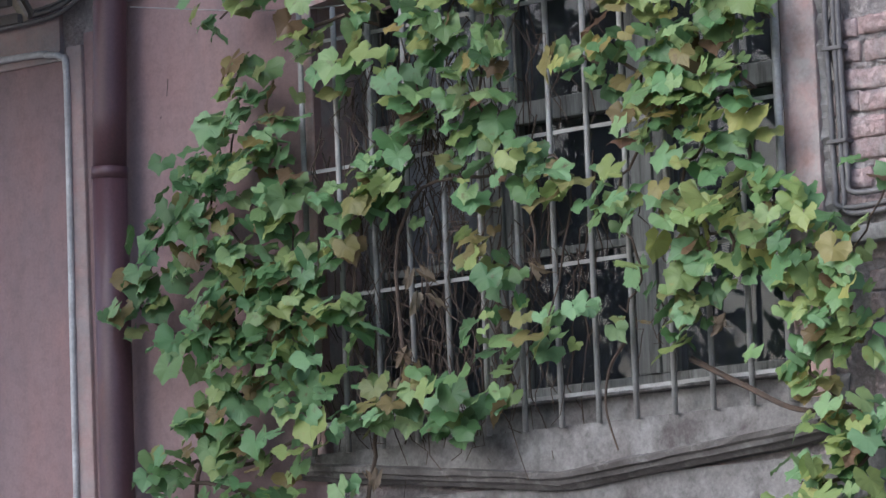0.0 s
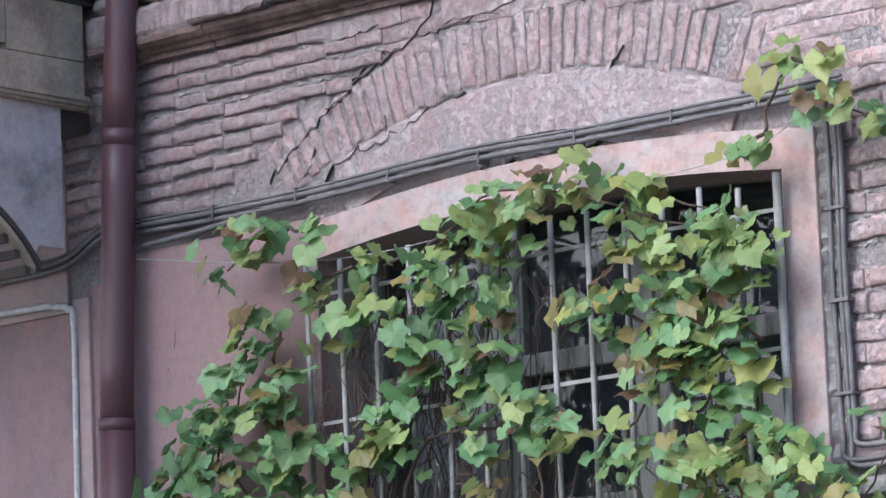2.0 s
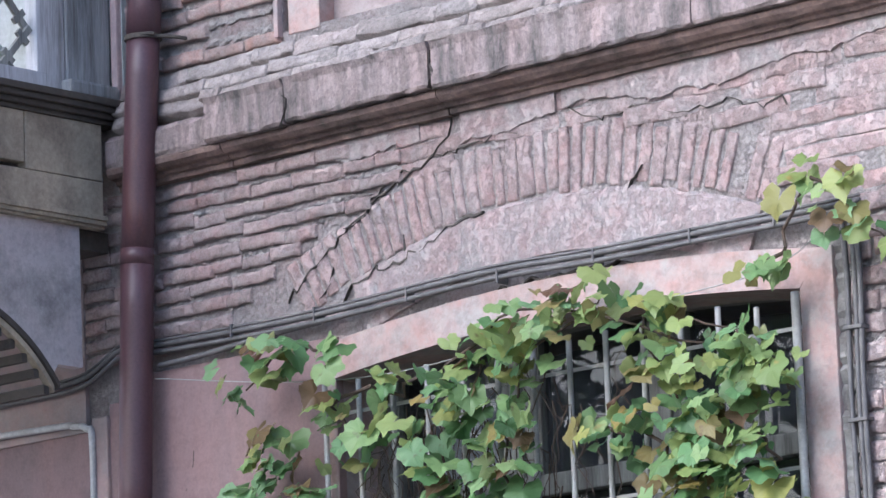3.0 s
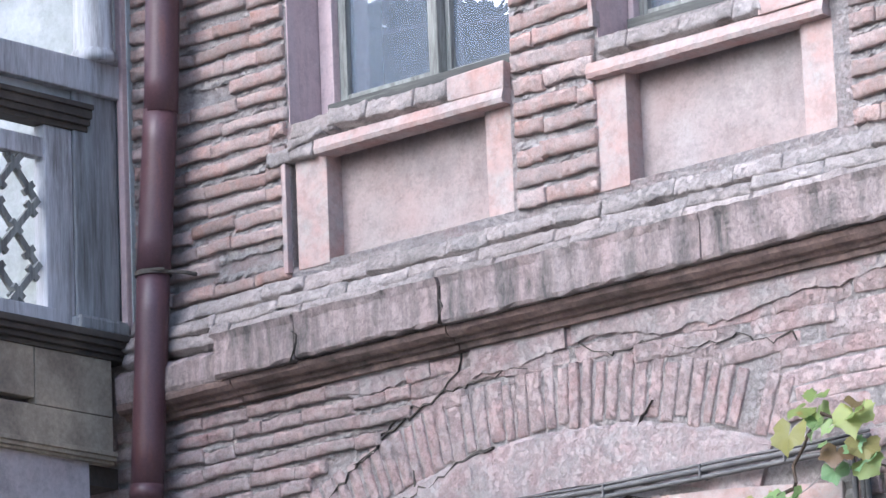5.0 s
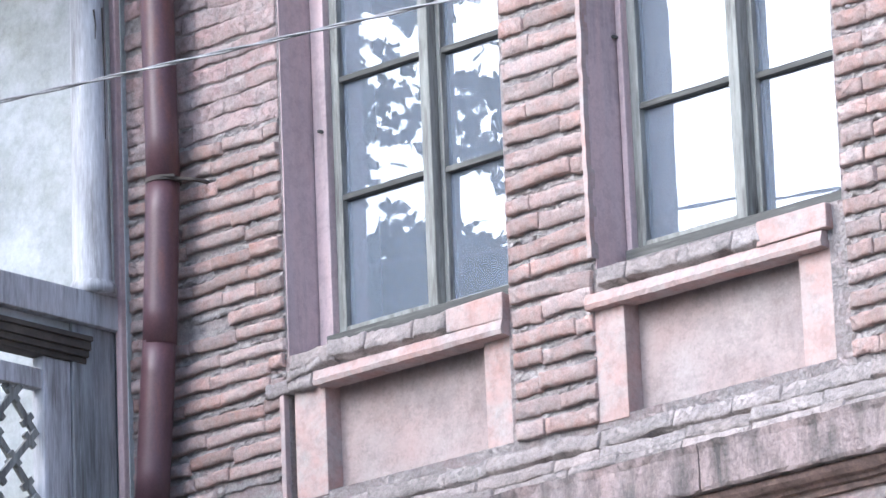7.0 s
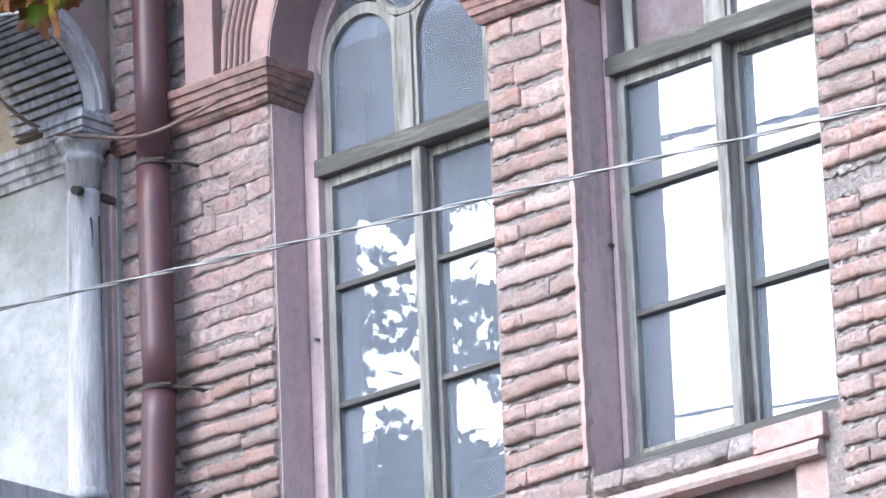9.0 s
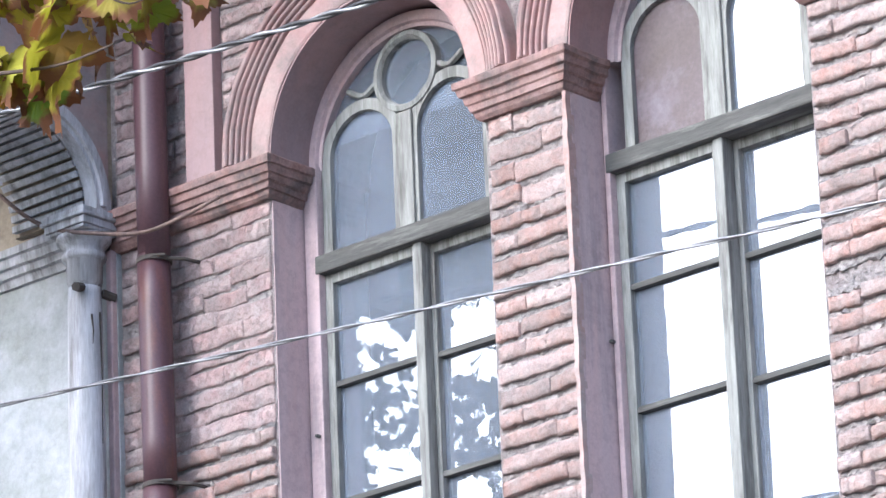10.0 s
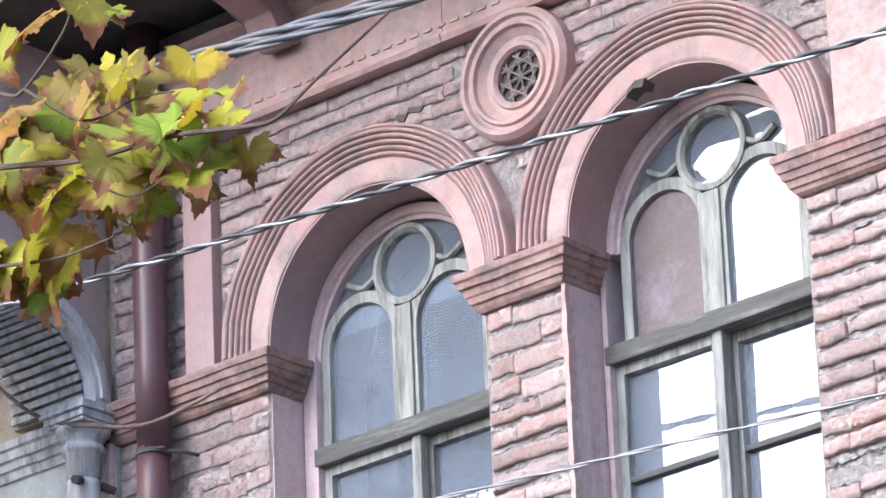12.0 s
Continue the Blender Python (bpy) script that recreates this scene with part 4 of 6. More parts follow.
for i in range(14):
    a = radians(38 + 6 * i)
    y, z = -0.864 + 0.665 * math.cos(a), 4.114 + 0.665 * math.sin(a)
    put("tooth", boxes((XB - 0.30, XB - 0.03, y - 0.012, y + 0.012, z - 0.03, z)), M_DARK_WOOD)
put("underside", boxes((XB - 1.5, XB - 0.06, -1.2, -0.001, 5.02, 5.09)), M_DARK_WOOD, "dark boarded underside")
put("roof_boards", boxes((XB - 1.5, XB - 0.10, -1.1, -0.001, 8.62, 8.70)), M_BALCONY_DIRTY, "grimy boarded loggia ceiling")
# inner wall of the loggia and its impost
tagged(obj("trim_loggia_wall", boxes((-4.5, XB + 0.04, -0.006, 0.03, 5.53, 7.80)), M_WALL_BLUE), "mottled pale blue limewashed wall in the loggia", kind="structure")
tagged(obj("trim_loggia_wall", boxes((-4.5, XB + 0.0, -0.004, 0.03, 7.945, 9.2)), M_BALCONY_DIRTY), "dingy yellowish plaster in the loggia", kind="structure")
bm = bmesh.new()
run_x(bm, [(0.02, 7.79), (-0.02, 7.795), (-0.03, 7.82), (-0.045, 7.825), (-0.05, 7.85), (-0.065, 7.855), (-0.07, 7.885), (-0.085, 7.89), (-0.085, 7.92), (0.02, 7.93)], -4.5, XB - 0.02, 30, 0.002)
tagged(obj("trim_loggia_impost", bm, M_BALCONY), "grey stepped moulding in the loggia", kind="structure")
tagged(obj("trim_corner", bevelled(boxes((XB + 0.005, -1.585, -0.03, 0.03, 5.53, 7.80)), 0.006), M_JAMB), "narrow mauve board in the corner", kind="structure")
tagged(obj("trim_cove", boxes((-4.5, -1.81, -0.002, 0.03, 4.42, 5.1)), M_PLASTER_OLD), "dirty crumbling plaster under the balcony", kind="structure")

# ---- cables and wires ----
def cable(name, label, pts, r, material, smooth_n=6, strands=1, pitch=0.08, category="cable", core=None):
    pts = smooth_path(pts, smooth_n)
    if strands == 1:
        bm = bmesh.new()
        tube(bm, pts, r, 6)
        return tagged(obj(name, bm, material, True), label, category)
    t = thing(name, label, category, at=pts[0])
    dense = []
    for a, b in zip(pts, pts[1:]):
        n = max(1, int((b - a).length / 0.012))
        dense += [a.lerp(b, i / n) for i in range(n)]
    s_len, acc = [0.0], 0.0
    for a, b in zip(dense, dense[1:]):
        acc += (b - a).length
        s_len.append(acc)
    for k in range(strands):
        bm = bmesh.new()
        path = [p + Vector((0, math.cos(2 * math.pi * (s / pitch + k / strands)), math.sin(2 * math.pi * (s / pitch + k / strands)))) * r * 0.95 for p, s in zip(dense, s_len)]
        tube(bm, path, r, 5)
        q = part("strand", bm, material if k else core or M_WIRE, t, smooth=True)
        q.matrix_parent_inverse = t.matrix_world.inverted()
    return t


for dz, r in ((0.0, 0.0095), (-0.024, 0.0085), (0.016, 0.005)):
    cable("wall_cable", "dark grey cable clipped along the wall over the window",
          [(-2.7, -0.03, 4.59 + dz), (-2.07, -0.025, 4.588 + dz), (-1.79, -0.025, 4.60 + dz), (-1.60, -0.03, 4.672 + dz), (-1.42, -0.022, 4.662 + dz), (-0.73, -0.026, 4.652 + dz),
           (0.02, -0.026, 4.675 + dz), (0.49, -0.026, 4.664 + dz), (1.05, -0.026, 4.660 + dz), (1.33, -0.024, 4.658 + dz), (1.54, -0.024, 4.66 + dz)], r, M_CABLE)
cable("wall_cable", "dark grey cable drooping under the others", [(-1.43, -0.02, 4.592), (-1.2, -0.02, 4.60), (-0.93, -0.02, 4.62), (-0.68, -0.022, 4.628)], 0.010, M_CABLE)
for x, z1 in ((1.472, 3.55), (1.502, 3.53), (1.520, 3.59)):
    cable("wall_cable", "grey cable running down beside the window",
          [(x - 0.01, -0.022, 4.66), (x + 0.004, -0.022, 4.45), (x - 0.004, -0.022, 4.1), (x, -0.022, 3.8), (x + 0.004, -0.022, z1 + 0.04), (x + 0.03, -0.022, z1 - 0.03), (x + 0.30, -0.022, z1 - 0.02)], 0.009, M_CABLE)
for i, x in enumerate((-1.08, -0.70, -0.29, 0.10, 0.50, 0.89, 1.22)):
    bm = boxes((x - 0.004, x + 0.004, -0.037, 0.02, 4.632, 4.68))
    tagged(obj("cable_clip", bevelled(bm, 0.003), M_CABLE), "small dark cable clip on the wall", "clip", "cable clips")
for z in (4.28, 4.0, 3.72):
    tagged(obj("cable_clip", bevelled(boxes((1.46, 1.53, -0.036, 0.02, z - 0.006, z + 0.006)), 0.003), M_CABLE), "small dark cable clip on the wall", "clip", "cable clips")
cable("conduit", "whitish steel conduit bent round a corner", [(-4.0, -0.02, 4.49), (-2.09, -0.02, 4.455), (-1.85, -0.02, 4.442), (-1.79, -0.02, 4.425), (-1.765, -0.02, 4.37), (-1.768, -0.02, 3.9), (-1.779, -0.02, 2.9), (-1.79, -0.02, 0.0)], 0.012, M_CONDUIT, category="conduit")
cable("overhead_wire", "thin light overhead wire across the windows", [(-6, -1.0, 7.32), (-1.135, -1.0, 6.894), (0.396, -1.0, 6.762), (1.755, -1.0, 6.655), (2.516, -1.0, 6.595), (7, -1.0, 6.28)], 0.0040, M_WIRE, strands=2, pitch=0.5)
cable("overhead_cable", "twisted black and silver overhead cable", [(-6, -1.0, 8.24), (-1.123, -1.0, 7.921), (0.192, -1.0, 7.831), (1.386, -1.0, 7.76), (2.614, -1.0, 7.691), (7, -1.0, 7.45)], 0.0068, M_CABLE_BLACK, strands=2, pitch=0.30)
for dz, r in ((0.012, 0.0105), (-0.020, 0.009)):
    cable("overhead_cable", "thick twisted grey cable under the eaves", [(-1.615, -0.6, 8.85 + dz), (-1.1, -0.6, 8.82 + dz), (-0.556, -0.6, 8.775 + dz), (0.359, -0.6, 8.687 + dz), (2.5, -0.6, 8.50 + dz)], r * 1.1, M_CABLE_GREY, strands=3, pitch=0.8, core=M_CABLE)
cable("slack_wire", "slack brown wire sagging across the corner", [(-2.5, -0.2, 8.56), (-2.03, -0.2, 8.122), (-1.76, -0.2, 7.898), (-1.46, -0.2, 7.784), (-1.26, -0.19, 7.737), (-1.10, -0.16, 7.757), (-0.96, -0.12, 7.802)], 0.008, M_ROLL)
cable("vine_wire", "thin white wire carrying the vine", [(-1.37, -0.1, 4.531), (-0.67, -0.12, 4.417), (-0.15, -0.12, 4.391), (0.54, -0.12, 4.442), (1.23, -0.1, 4.485), (1.43, -0.04, 4.61)], 0.002, M_GRILLE)

tagged(obj("trim_stone_ledge", bevelled(boxes((1.43, 2.4, -0.045, 0.03, 3.41, 3.46)), 0.006), M_SILL), "grey stone ledge in the wall", kind="structure")
bm = bmesh.new()
rings = []
for i in range(86):
    z = 2.9 + 0.02 * i
    a, b, y = 1.40 + random.uniform(-0.004, 0.004), 1.462 + random.gauss(0, 0.008), 0.004 + random.gauss(0, 0.004)
    rings.append([(a, 0.03, z), (a, y - 0.006, z), ((a + b) / 2, y + random.gauss(0, 0.004), z), (b, y + 0.006, z), (b, 0.03, z)])
sweep(bm, rings)
tagged(obj("trim_mortar_edge", bm, M_SILL), "rough grey mortar edge beside the window band", kind="structure")

# ---- leaves ----
def leaf_material(name, colours, shine=0.45, margin=None, thin=0.35):
    m = bpy.data.materials.new(name)
    m.use_nodes = True
    t = m.node_tree
    n, l = t.nodes, t.links
    bsdf = n["Principled BSDF"]
    info, geo = n.new("ShaderNodeObjectInfo"), n.new("ShaderNodeNewGeometry")
    add, fract = n.new("ShaderNodeMath"), n.new("ShaderNodeMath")
    add.operation, fract.operation = "ADD", "FRACT"
    l.new(info.outputs["Random"], add.inputs[0])
    l.new(geo.outputs["Random Per Island"], add.inputs[1])
    l.new(add.outputs[0], fract.inputs[0])
    ramp = n.new("ShaderNodeValToRGB")
    e = ramp.color_ramp.elements
    e[0].position, e[0].color = 0.0, (*colours[0], 1)
    e[1].position, e[1].color = 1.0, (*colours[-1], 1)
    for i, c in enumerate(colours[1:-1]):
        x = e.new((i + 1) / (len(colours) - 1))
        x.color = (*c, 1)
    l.new(fract.outputs[0], ramp.inputs["Fac"])
    spots = n.new("ShaderNodeTexNoise")
    spots.inputs["Scale"].default_value, spots.inputs["Detail"].default_value = 28.0, 5.0
    l.new(geo.outputs["Position"], spots.inputs["Vector"])
    rng = n.new("ShaderNodeMapRange")
    rng.inputs["From Min"].default_value, rng.inputs["From Max"].default_value = 0.62, 0.80
    l.new(spots.outputs["Fac"], rng.inputs["Value"])
    mx = n.new("ShaderNodeMix")
    mx.data_type = "RGBA"
    mx.inputs["B"].default_value = (*colours[-1], 1)
    l.new(rng.outputs["Result"], mx.inputs["Factor"])
    l.new(ramp.outputs["Color"], mx.inputs["A"])
    colour = mx.outputs["Result"]
    if margin:
        co, off, dist, edge, brown = (n.new("ShaderNodeTexCoord"), n.new("ShaderNodeVectorMath"), n.new("ShaderNodeVectorMath"), n.new("ShaderNodeMapRange"), n.new("ShaderNodeMix"))
        off.operation, dist.operation, brown.data_type = "SUBTRACT", "LENGTH", "RGBA"
        off.inputs[1].default_value = (0, 0.2, 0)
        l.new(co.outputs["Object"], off.inputs[0])
        l.new(off.outputs[0], dist.inputs[0])
        wob = n.new("ShaderNodeMath")
        wob.operation, wob.inputs[1].default_value = "MULTIPLY_ADD", 0.30
        l.new(spots.outputs["Fac"], wob.inputs[0])
        l.new(dist.outputs["Value"], wob.inputs[2])
        edge.inputs["From Min"].default_value, edge.inputs["From Max"].default_value = 0.47, 0.57
        l.new(wob.outputs[0], edge.inputs["Value"])
        brown.inputs["B"].default_value = (*margin, 1)
        l.new(edge.outputs["Result"], brown.inputs["Factor"])
        l.new(colour, brown.inputs["A"])
        colour = brown.outputs["Result"]
    l.new(colour, bsdf.inputs["Base Color"])
    bsdf.inputs["Roughness"].default_value = shine
    bsdf.inputs["Specular IOR Level"].default_value = 0.3
    bump = n.new("ShaderNodeBump")
    bump.inputs["Strength"].default_value, bump.inputs["Distance"].default_value = 0.4, 0.006
    l.new(spots.outputs["Fac"], bump.inputs["Height"])
    l.new(bump.outputs["Normal"], bsdf.inputs["Normal"])
    tr, mixer = n.new("ShaderNodeBsdfTranslucent"), n.new("ShaderNodeMixShader")
    l.new(colour, tr.inputs["Color"])
    mixer.inputs["Fac"].default_value = thin
    l.new(bsdf.outputs[0], mixer.inputs[1])
    l.new(tr.outputs[0], mixer.inputs[2])
    l.new(mixer.outputs[0], n["Material Output"].inputs["Surface"])
    return m


M_VINE = leaf_material("vine_leaf", [(0.084, 0.162, 0.06), (0.168, 0.308, 0.132), (0.241, 0.386, 0.188), (0.118, 0.23, 0.088), (0.274, 0.392, 0.157), (0.067, 0.129, 0.048), (0.23, 0.375, 0.188), (0.336, 0.392, 0.138), (0.134, 0.252, 0.1), (0.263, 0.23, 0.088), (0.146, 0.084, 0.056)], shine=0.38)
M_VINE_PALE = leaf_material("vine_leaf_yellowing", [(0.221, 0.313, 0.097), (0.324, 0.378, 0.127), (0.275, 0.367, 0.145), (0.378, 0.373, 0.115), (0.178, 0.265, 0.091), (0.324, 0.248, 0.085)], shine=0.4)
M_MAPLE = leaf_material("maple_leaf", [(0.30, 0.34, 0.03), (0.48, 0.40, 0.02), (0.20, 0.33, 0.04), (0.50, 0.33, 0.02), (0.27, 0.36, 0.035), (0.20, 0.15, 0.04), (0.40, 0.36, 0.03), (0.24, 0.17, 0.05), (0.42, 0.22, 0.03)], margin=(0.19, 0.08, 0.035), shine=0.65)
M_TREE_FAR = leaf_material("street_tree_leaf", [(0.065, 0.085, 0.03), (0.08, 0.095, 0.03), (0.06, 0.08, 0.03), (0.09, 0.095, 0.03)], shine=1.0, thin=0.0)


def leaf_shape(kind, rng):
    """Outline radii of a lobed leaf; the stalk is at the origin and the blade points along +y."""
    pts = []
    if kind == "vine":
        for a, r in ((-165, 0.34), (-140, 0.64), (-118, 0.70), (-98, 0.74), (-82, 0.66), (-66, 0.80), (-50, 0.86), (-36, 0.74), (-20, 0.82), (-9, 0.92), (0, 1.06), (9, 0.92), (20, 0.82), (36, 0.74), (50, 0.86), (66, 0.80), (82, 0.66), (98, 0.74), (118, 0.70), (140, 0.64), (165, 0.34)):
            r = (0.77 + (r - 0.77) * (0.75 if a else 0.95)) * rng.uniform(0.94, 1.06) if abs(a) < 150 else r
            pts.append((r * 0.62 * math.sin(radians(a)), 0.18 + r * 0.62 * math.cos(radians(a))))
    else:
        half = ((160, 0.30), (142, 0.58), (126, 0.68), (112, 0.56), (100, 0.60), (88, 0.80), (76, 0.84), (68, 0.98), (58, 0.84), (46, 0.74), (36, 0.66), (26, 0.80), (19, 0.80), (11, 0.96))
        for a, r in [(-a, r) for a, r in half] + [(0, 1.14)] + list(reversed(half)):
            r *= rng.uniform(0.90, 1.10)
            pts.append((r * 0.55 * math.sin(radians(a)), 0.2 + r * 0.55 * math.cos(radians(a))))
    # toothed margin
    teeth = [pts[0]]
    for a, b in zip(pts, pts[1:]):
        k = rng.uniform(0.93, 1.0) if kind == "vine" else rng.uniform(0.88, 0.96)
        teeth += [((a[0] * 0.6 + b[0] * 0.4) * k, 0.2 + ((a[1] * 0.6 + b[1] * 0.4) - 0.2) * k), b]
    return teeth


def leaf_verts(kind, rng):
    """Vertices and faces of a curled blade of unit size."""
    pts = leaf_shape(kind, rng)
    fold, droop, cup = rng.uniform(-0.15, 0.40), rng.uniform(0.05, 0.45), rng.uniform(-0.3, 0.3)

    def lift(x, y):
        return fold * abs(x) * 0.8 - droop * max(0.0, y) ** 2 * 0.7 + cup * (x * x) + 0.05 * math.sin(9 * x + 5 * y)
    verts = [(0, 0.0, 0)] + [(0, y, lift(0, y)) for y in (0.3, 0.6)]
    verts += [(x, y, lift(x, y) + rng.uniform(-0.03, 0.03)) for x, y in pts]
    n = len(pts)
    faces = []
    inner = [(x * 0.5, 0.2 + (y - 0.2) * 0.5) for x, y in pts]
    base = len(verts)
    verts += [(x, y, lift(x, y)) for x, y in inner]
    for i in range(n - 1):
        faces.append((3 + i, 3 + i + 1, base + i + 1, base + i))
    for i in range(n - 1):
        faces.append((base + i, base + i + 1, 1))
    return verts, faces


def leaf_mesh(name, kind, rng, material):
    v, f = leaf_verts(kind, rng)
    me = bpy.data.meshes.new(name)
    me.from_pydata(v, [], f)
    me.materials.append(material)
    me.polygons.foreach_set("use_smooth", [True] * len(me.polygons))
    return me


def leaf_pose(rng, p, size, outward=(0.25, -1, 0.0), tilt=(20, 70)):
    """A blade held out from the wall, its tip hanging."""
    el = radians(rng.uniform(*tilt))
    yaw = math.atan2(outward[0], -outward[1]) + rng.gauss(0, 0.7)
    nrm = Vector((math.sin(yaw) * math.cos(el), -math.cos(yaw) * math.cos(el), math.sin(el)))
    down = Vector((rng.gauss(0, 0.5), rng.gauss(-0.2, 0.3), -1))
    yv = (down - nrm * down.dot(nrm)).normalized()
    xv = yv.cross(nrm).normalized()
    m = Matrix((xv, yv, nrm)).transposed().to_4x4()
    return Matrix.Translation(p) @ m @ Matrix.Diagonal((size * rng.uniform(0.9, 1.15), size, size, 1))


def joined_leaves(name, kind, poses, rng, material, parent, label):
    vs, fs = [], []
    shapes = [leaf_verts(kind, rng) for _ in range(10)]
    for m in poses:
        v, f = rng.choice(shapes)
        b = len(vs)
        vs += [tuple(m @ Vector(q)) for q in v]
        fs += [tuple(i + b for i in q) for q in f]
    me = bpy.data.meshes.new(name)
    me.from_pydata(vs, [], fs)
    me.materials.append(material)
    me.polygons.foreach_set("use_smooth", [True] * len(me.polygons))
    ob = new(name, me)
    ob.parent = parent
    ob.matrix_parent_inverse = parent.matrix_world.inverted()
    return tagged(ob, label, kind="stuff")


# ---- the grape vine over the lower window ----
CANES = []
CANES.append([(-1.12, 2.87, 0.10, 4), (-0.98, 3.11, 0.12, 16), (-0.85, 3.27, 0.13, 22), (-0.92, 3.44, 0.13, 22), (-0.86, 3.64, 0.14, 26), (-1.02, 3.86, 0.12, 22), (-0.89, 4.01, 0.12, 18), (-0.80, 4.19, 0.10, 12)])  # left cane
CANES.append([(-0.74, 2.80, 0.12, 8), (-1.20, 2.97, 0.09, 9), (-0.86, 2.96, 0.13, 14), (-0.58, 3.04, 0.10, 8), (-0.57, 3.22, 0.11, 14), (-0.66, 3.41, 0.12, 20), (-0.61, 3.57, 0.12, 20), (-0.65, 3.78, 0.11, 16), (-0.69, 3.99, 0.11, 14)])  # left cane low
CANES.append([(-0.86, 3.60, 0.10, 6), (-1.16, 3.71, 0.11, 12), (-1.29, 3.59, 0.08, 9), (-1.36, 3.49, 0.05, 4), (-1.10, 3.38, 0.12, 6)])  # left shoot
CANES.append([(-0.35, 2.81, 0.08, 3), (-0.31, 3.11, 0.10, 12), (-0.42, 3.39, 0.10, 12), (-0.36, 3.62, 0.09, 7), (-0.35, 3.76, 0.10, 10), (-0.20, 3.85, 0.11, 16), (-0.04, 4.01, 0.11, 16), (-0.13, 4.17, 0.10, 9), (0.06, 4.25, 0.10, 14), (0.12, 4.42, 0.09, 10)])  # mid cane
CANES.append([(0.05, 3.06, 0.11, 20), (-0.14, 3.13, 0.09, 10), (-0.16, 3.74, 0.09, 10), (0.23, 3.78, 0.12, 14), (0.19, 4.00, 0.11, 15), (0.25, 4.15, 0.10, 13), (0.28, 4.36, 0.10, 13), (0.45, 4.41, 0.09, 9), (0.57, 4.51, 0.09, 11)])  # mid cane two
CANES.append([(0.28, 3.10, 0.07, 5), (0.22, 3.29, 0.08, 8), (0.21, 3.53, 0.08, 9), (0.35, 3.43, 0.07, 5), (0.39, 3.80, 0.08, 7), (0.52, 3.69, 0.08, 8), (0.45, 3.25, 0.09, 9)])  # mid hanging
CANES.append([(0.97, 3.25, 0.09, 9), (1.04, 3.36, 0.12, 16), (1.17, 3.44, 0.13, 22), (0.99, 3.62, 0.13, 18), (1.07, 3.82, 0.12, 20), (0.99, 3.98, 0.13, 22), (0.91, 4.11, 0.12, 16), (0.83, 4.26, 0.11, 12), (0.72, 4.43, 0.09, 9)])  # right cane
CANES.append([(1.37, 3.52, 0.11, 15), (1.25, 3.61, 0.12, 16), (1.24, 3.81, 0.08, 9), (1.25, 3.96, 0.08, 8), (1.12, 4.08, 0.11, 15), (1.18, 4.21, 0.10, 12), (1.32, 4.11, 0.08, 7), (1.16, 4.28, 0.10, 11), (0.88, 4.40, 0.08, 8)])  # right cane two
CANES.append([(0.57, 4.09, 0.07, 5), (0.75, 4.07, 0.10, 13), (0.85, 3.88, 0.11, 14), (0.72, 3.65, 0.11, 13), (0.82, 3.41, 0.06, 3), (0.70, 3.30, 0.08, 5)])  # right spray
CANES.append([(1.36, 2.70, 0.13, 14), (1.57, 2.70, 0.12, 16), (1.64, 2.81, 0.11, 14), (1.54, 2.94, 0.12, 16), (1.45, 3.09, 0.10, 11), (1.66, 3.17, 0.11, 16), (1.50, 3.24, 0.13, 20), (1.45, 3.38, 0.12, 18), (1.61, 3.39, 0.10, 12), (1.75, 3.59, 0.05, 3)])  # far right
CANES.append([(-0.51, 4.48, 0.06, 5), (-0.68, 4.53, 0.07, 6), (-0.81, 4.52, 0.07, 7), (-0.93, 4.44, 0.07, 5)])  # sprig
CANES.append([(-0.40, 4.15, 0.10, 8), (-0.51, 4.31, 0.07, 8), (-0.32, 4.34, 0.09, 8), (-0.07, 4.36, 0.08, 4), (0.31, 4.50, 0.08, 6), (1.03, 4.30, 0.08, 6), (1.31, 4.21, 0.07, 4)])  # garland
CANES.append([(1.19, 4.49, 0.04, 3), (1.32, 4.50, 0.05, 4), (1.41, 4.73, 0.07, 5), (1.55, 4.67, 0.08, 6), (1.58, 4.58, 0.07, 4), (1.72, 4.51, 0.08, 6)])  # high shoot
BOUGH = [(2.742, -5.0, 6.017), (3.106, -5.0, 5.947), (3.365, -5.0, 5.884), (3.624, -5.0, 5.856), (3.848, -5.0, 5.807), (3.932, -5.0, 5.8), (4.044, -5.0, 5.849), (4.254, -5.0, 5.933)]
TWIG_A = [(2.833, -5.0, 6.262), (3.106, -5.0, 6.122), (3.183, -5.0, 6.108), (3.302, -5.0, 6.199), (3.337, -5.0, 6.269)]
TWIG_B = [(3.183, -5.0, 6.108), (3.365, -5.0, 5.975), (3.526, -5.0, 5.975), (3.638, -5.0, 5.954)]
TWIG_C = [(2.924, -5.0, 5.758), (3.176, -5.0, 5.702), (3.309, -5.0, 5.681), (3.449, -5.0, 5.681)]
TWIG_D = [(3.281, -5.0, 5.891), (3.386, -5.0, 5.828), (3.498, -5.0, 5.758), (3.603, -5.0, 5.765)]
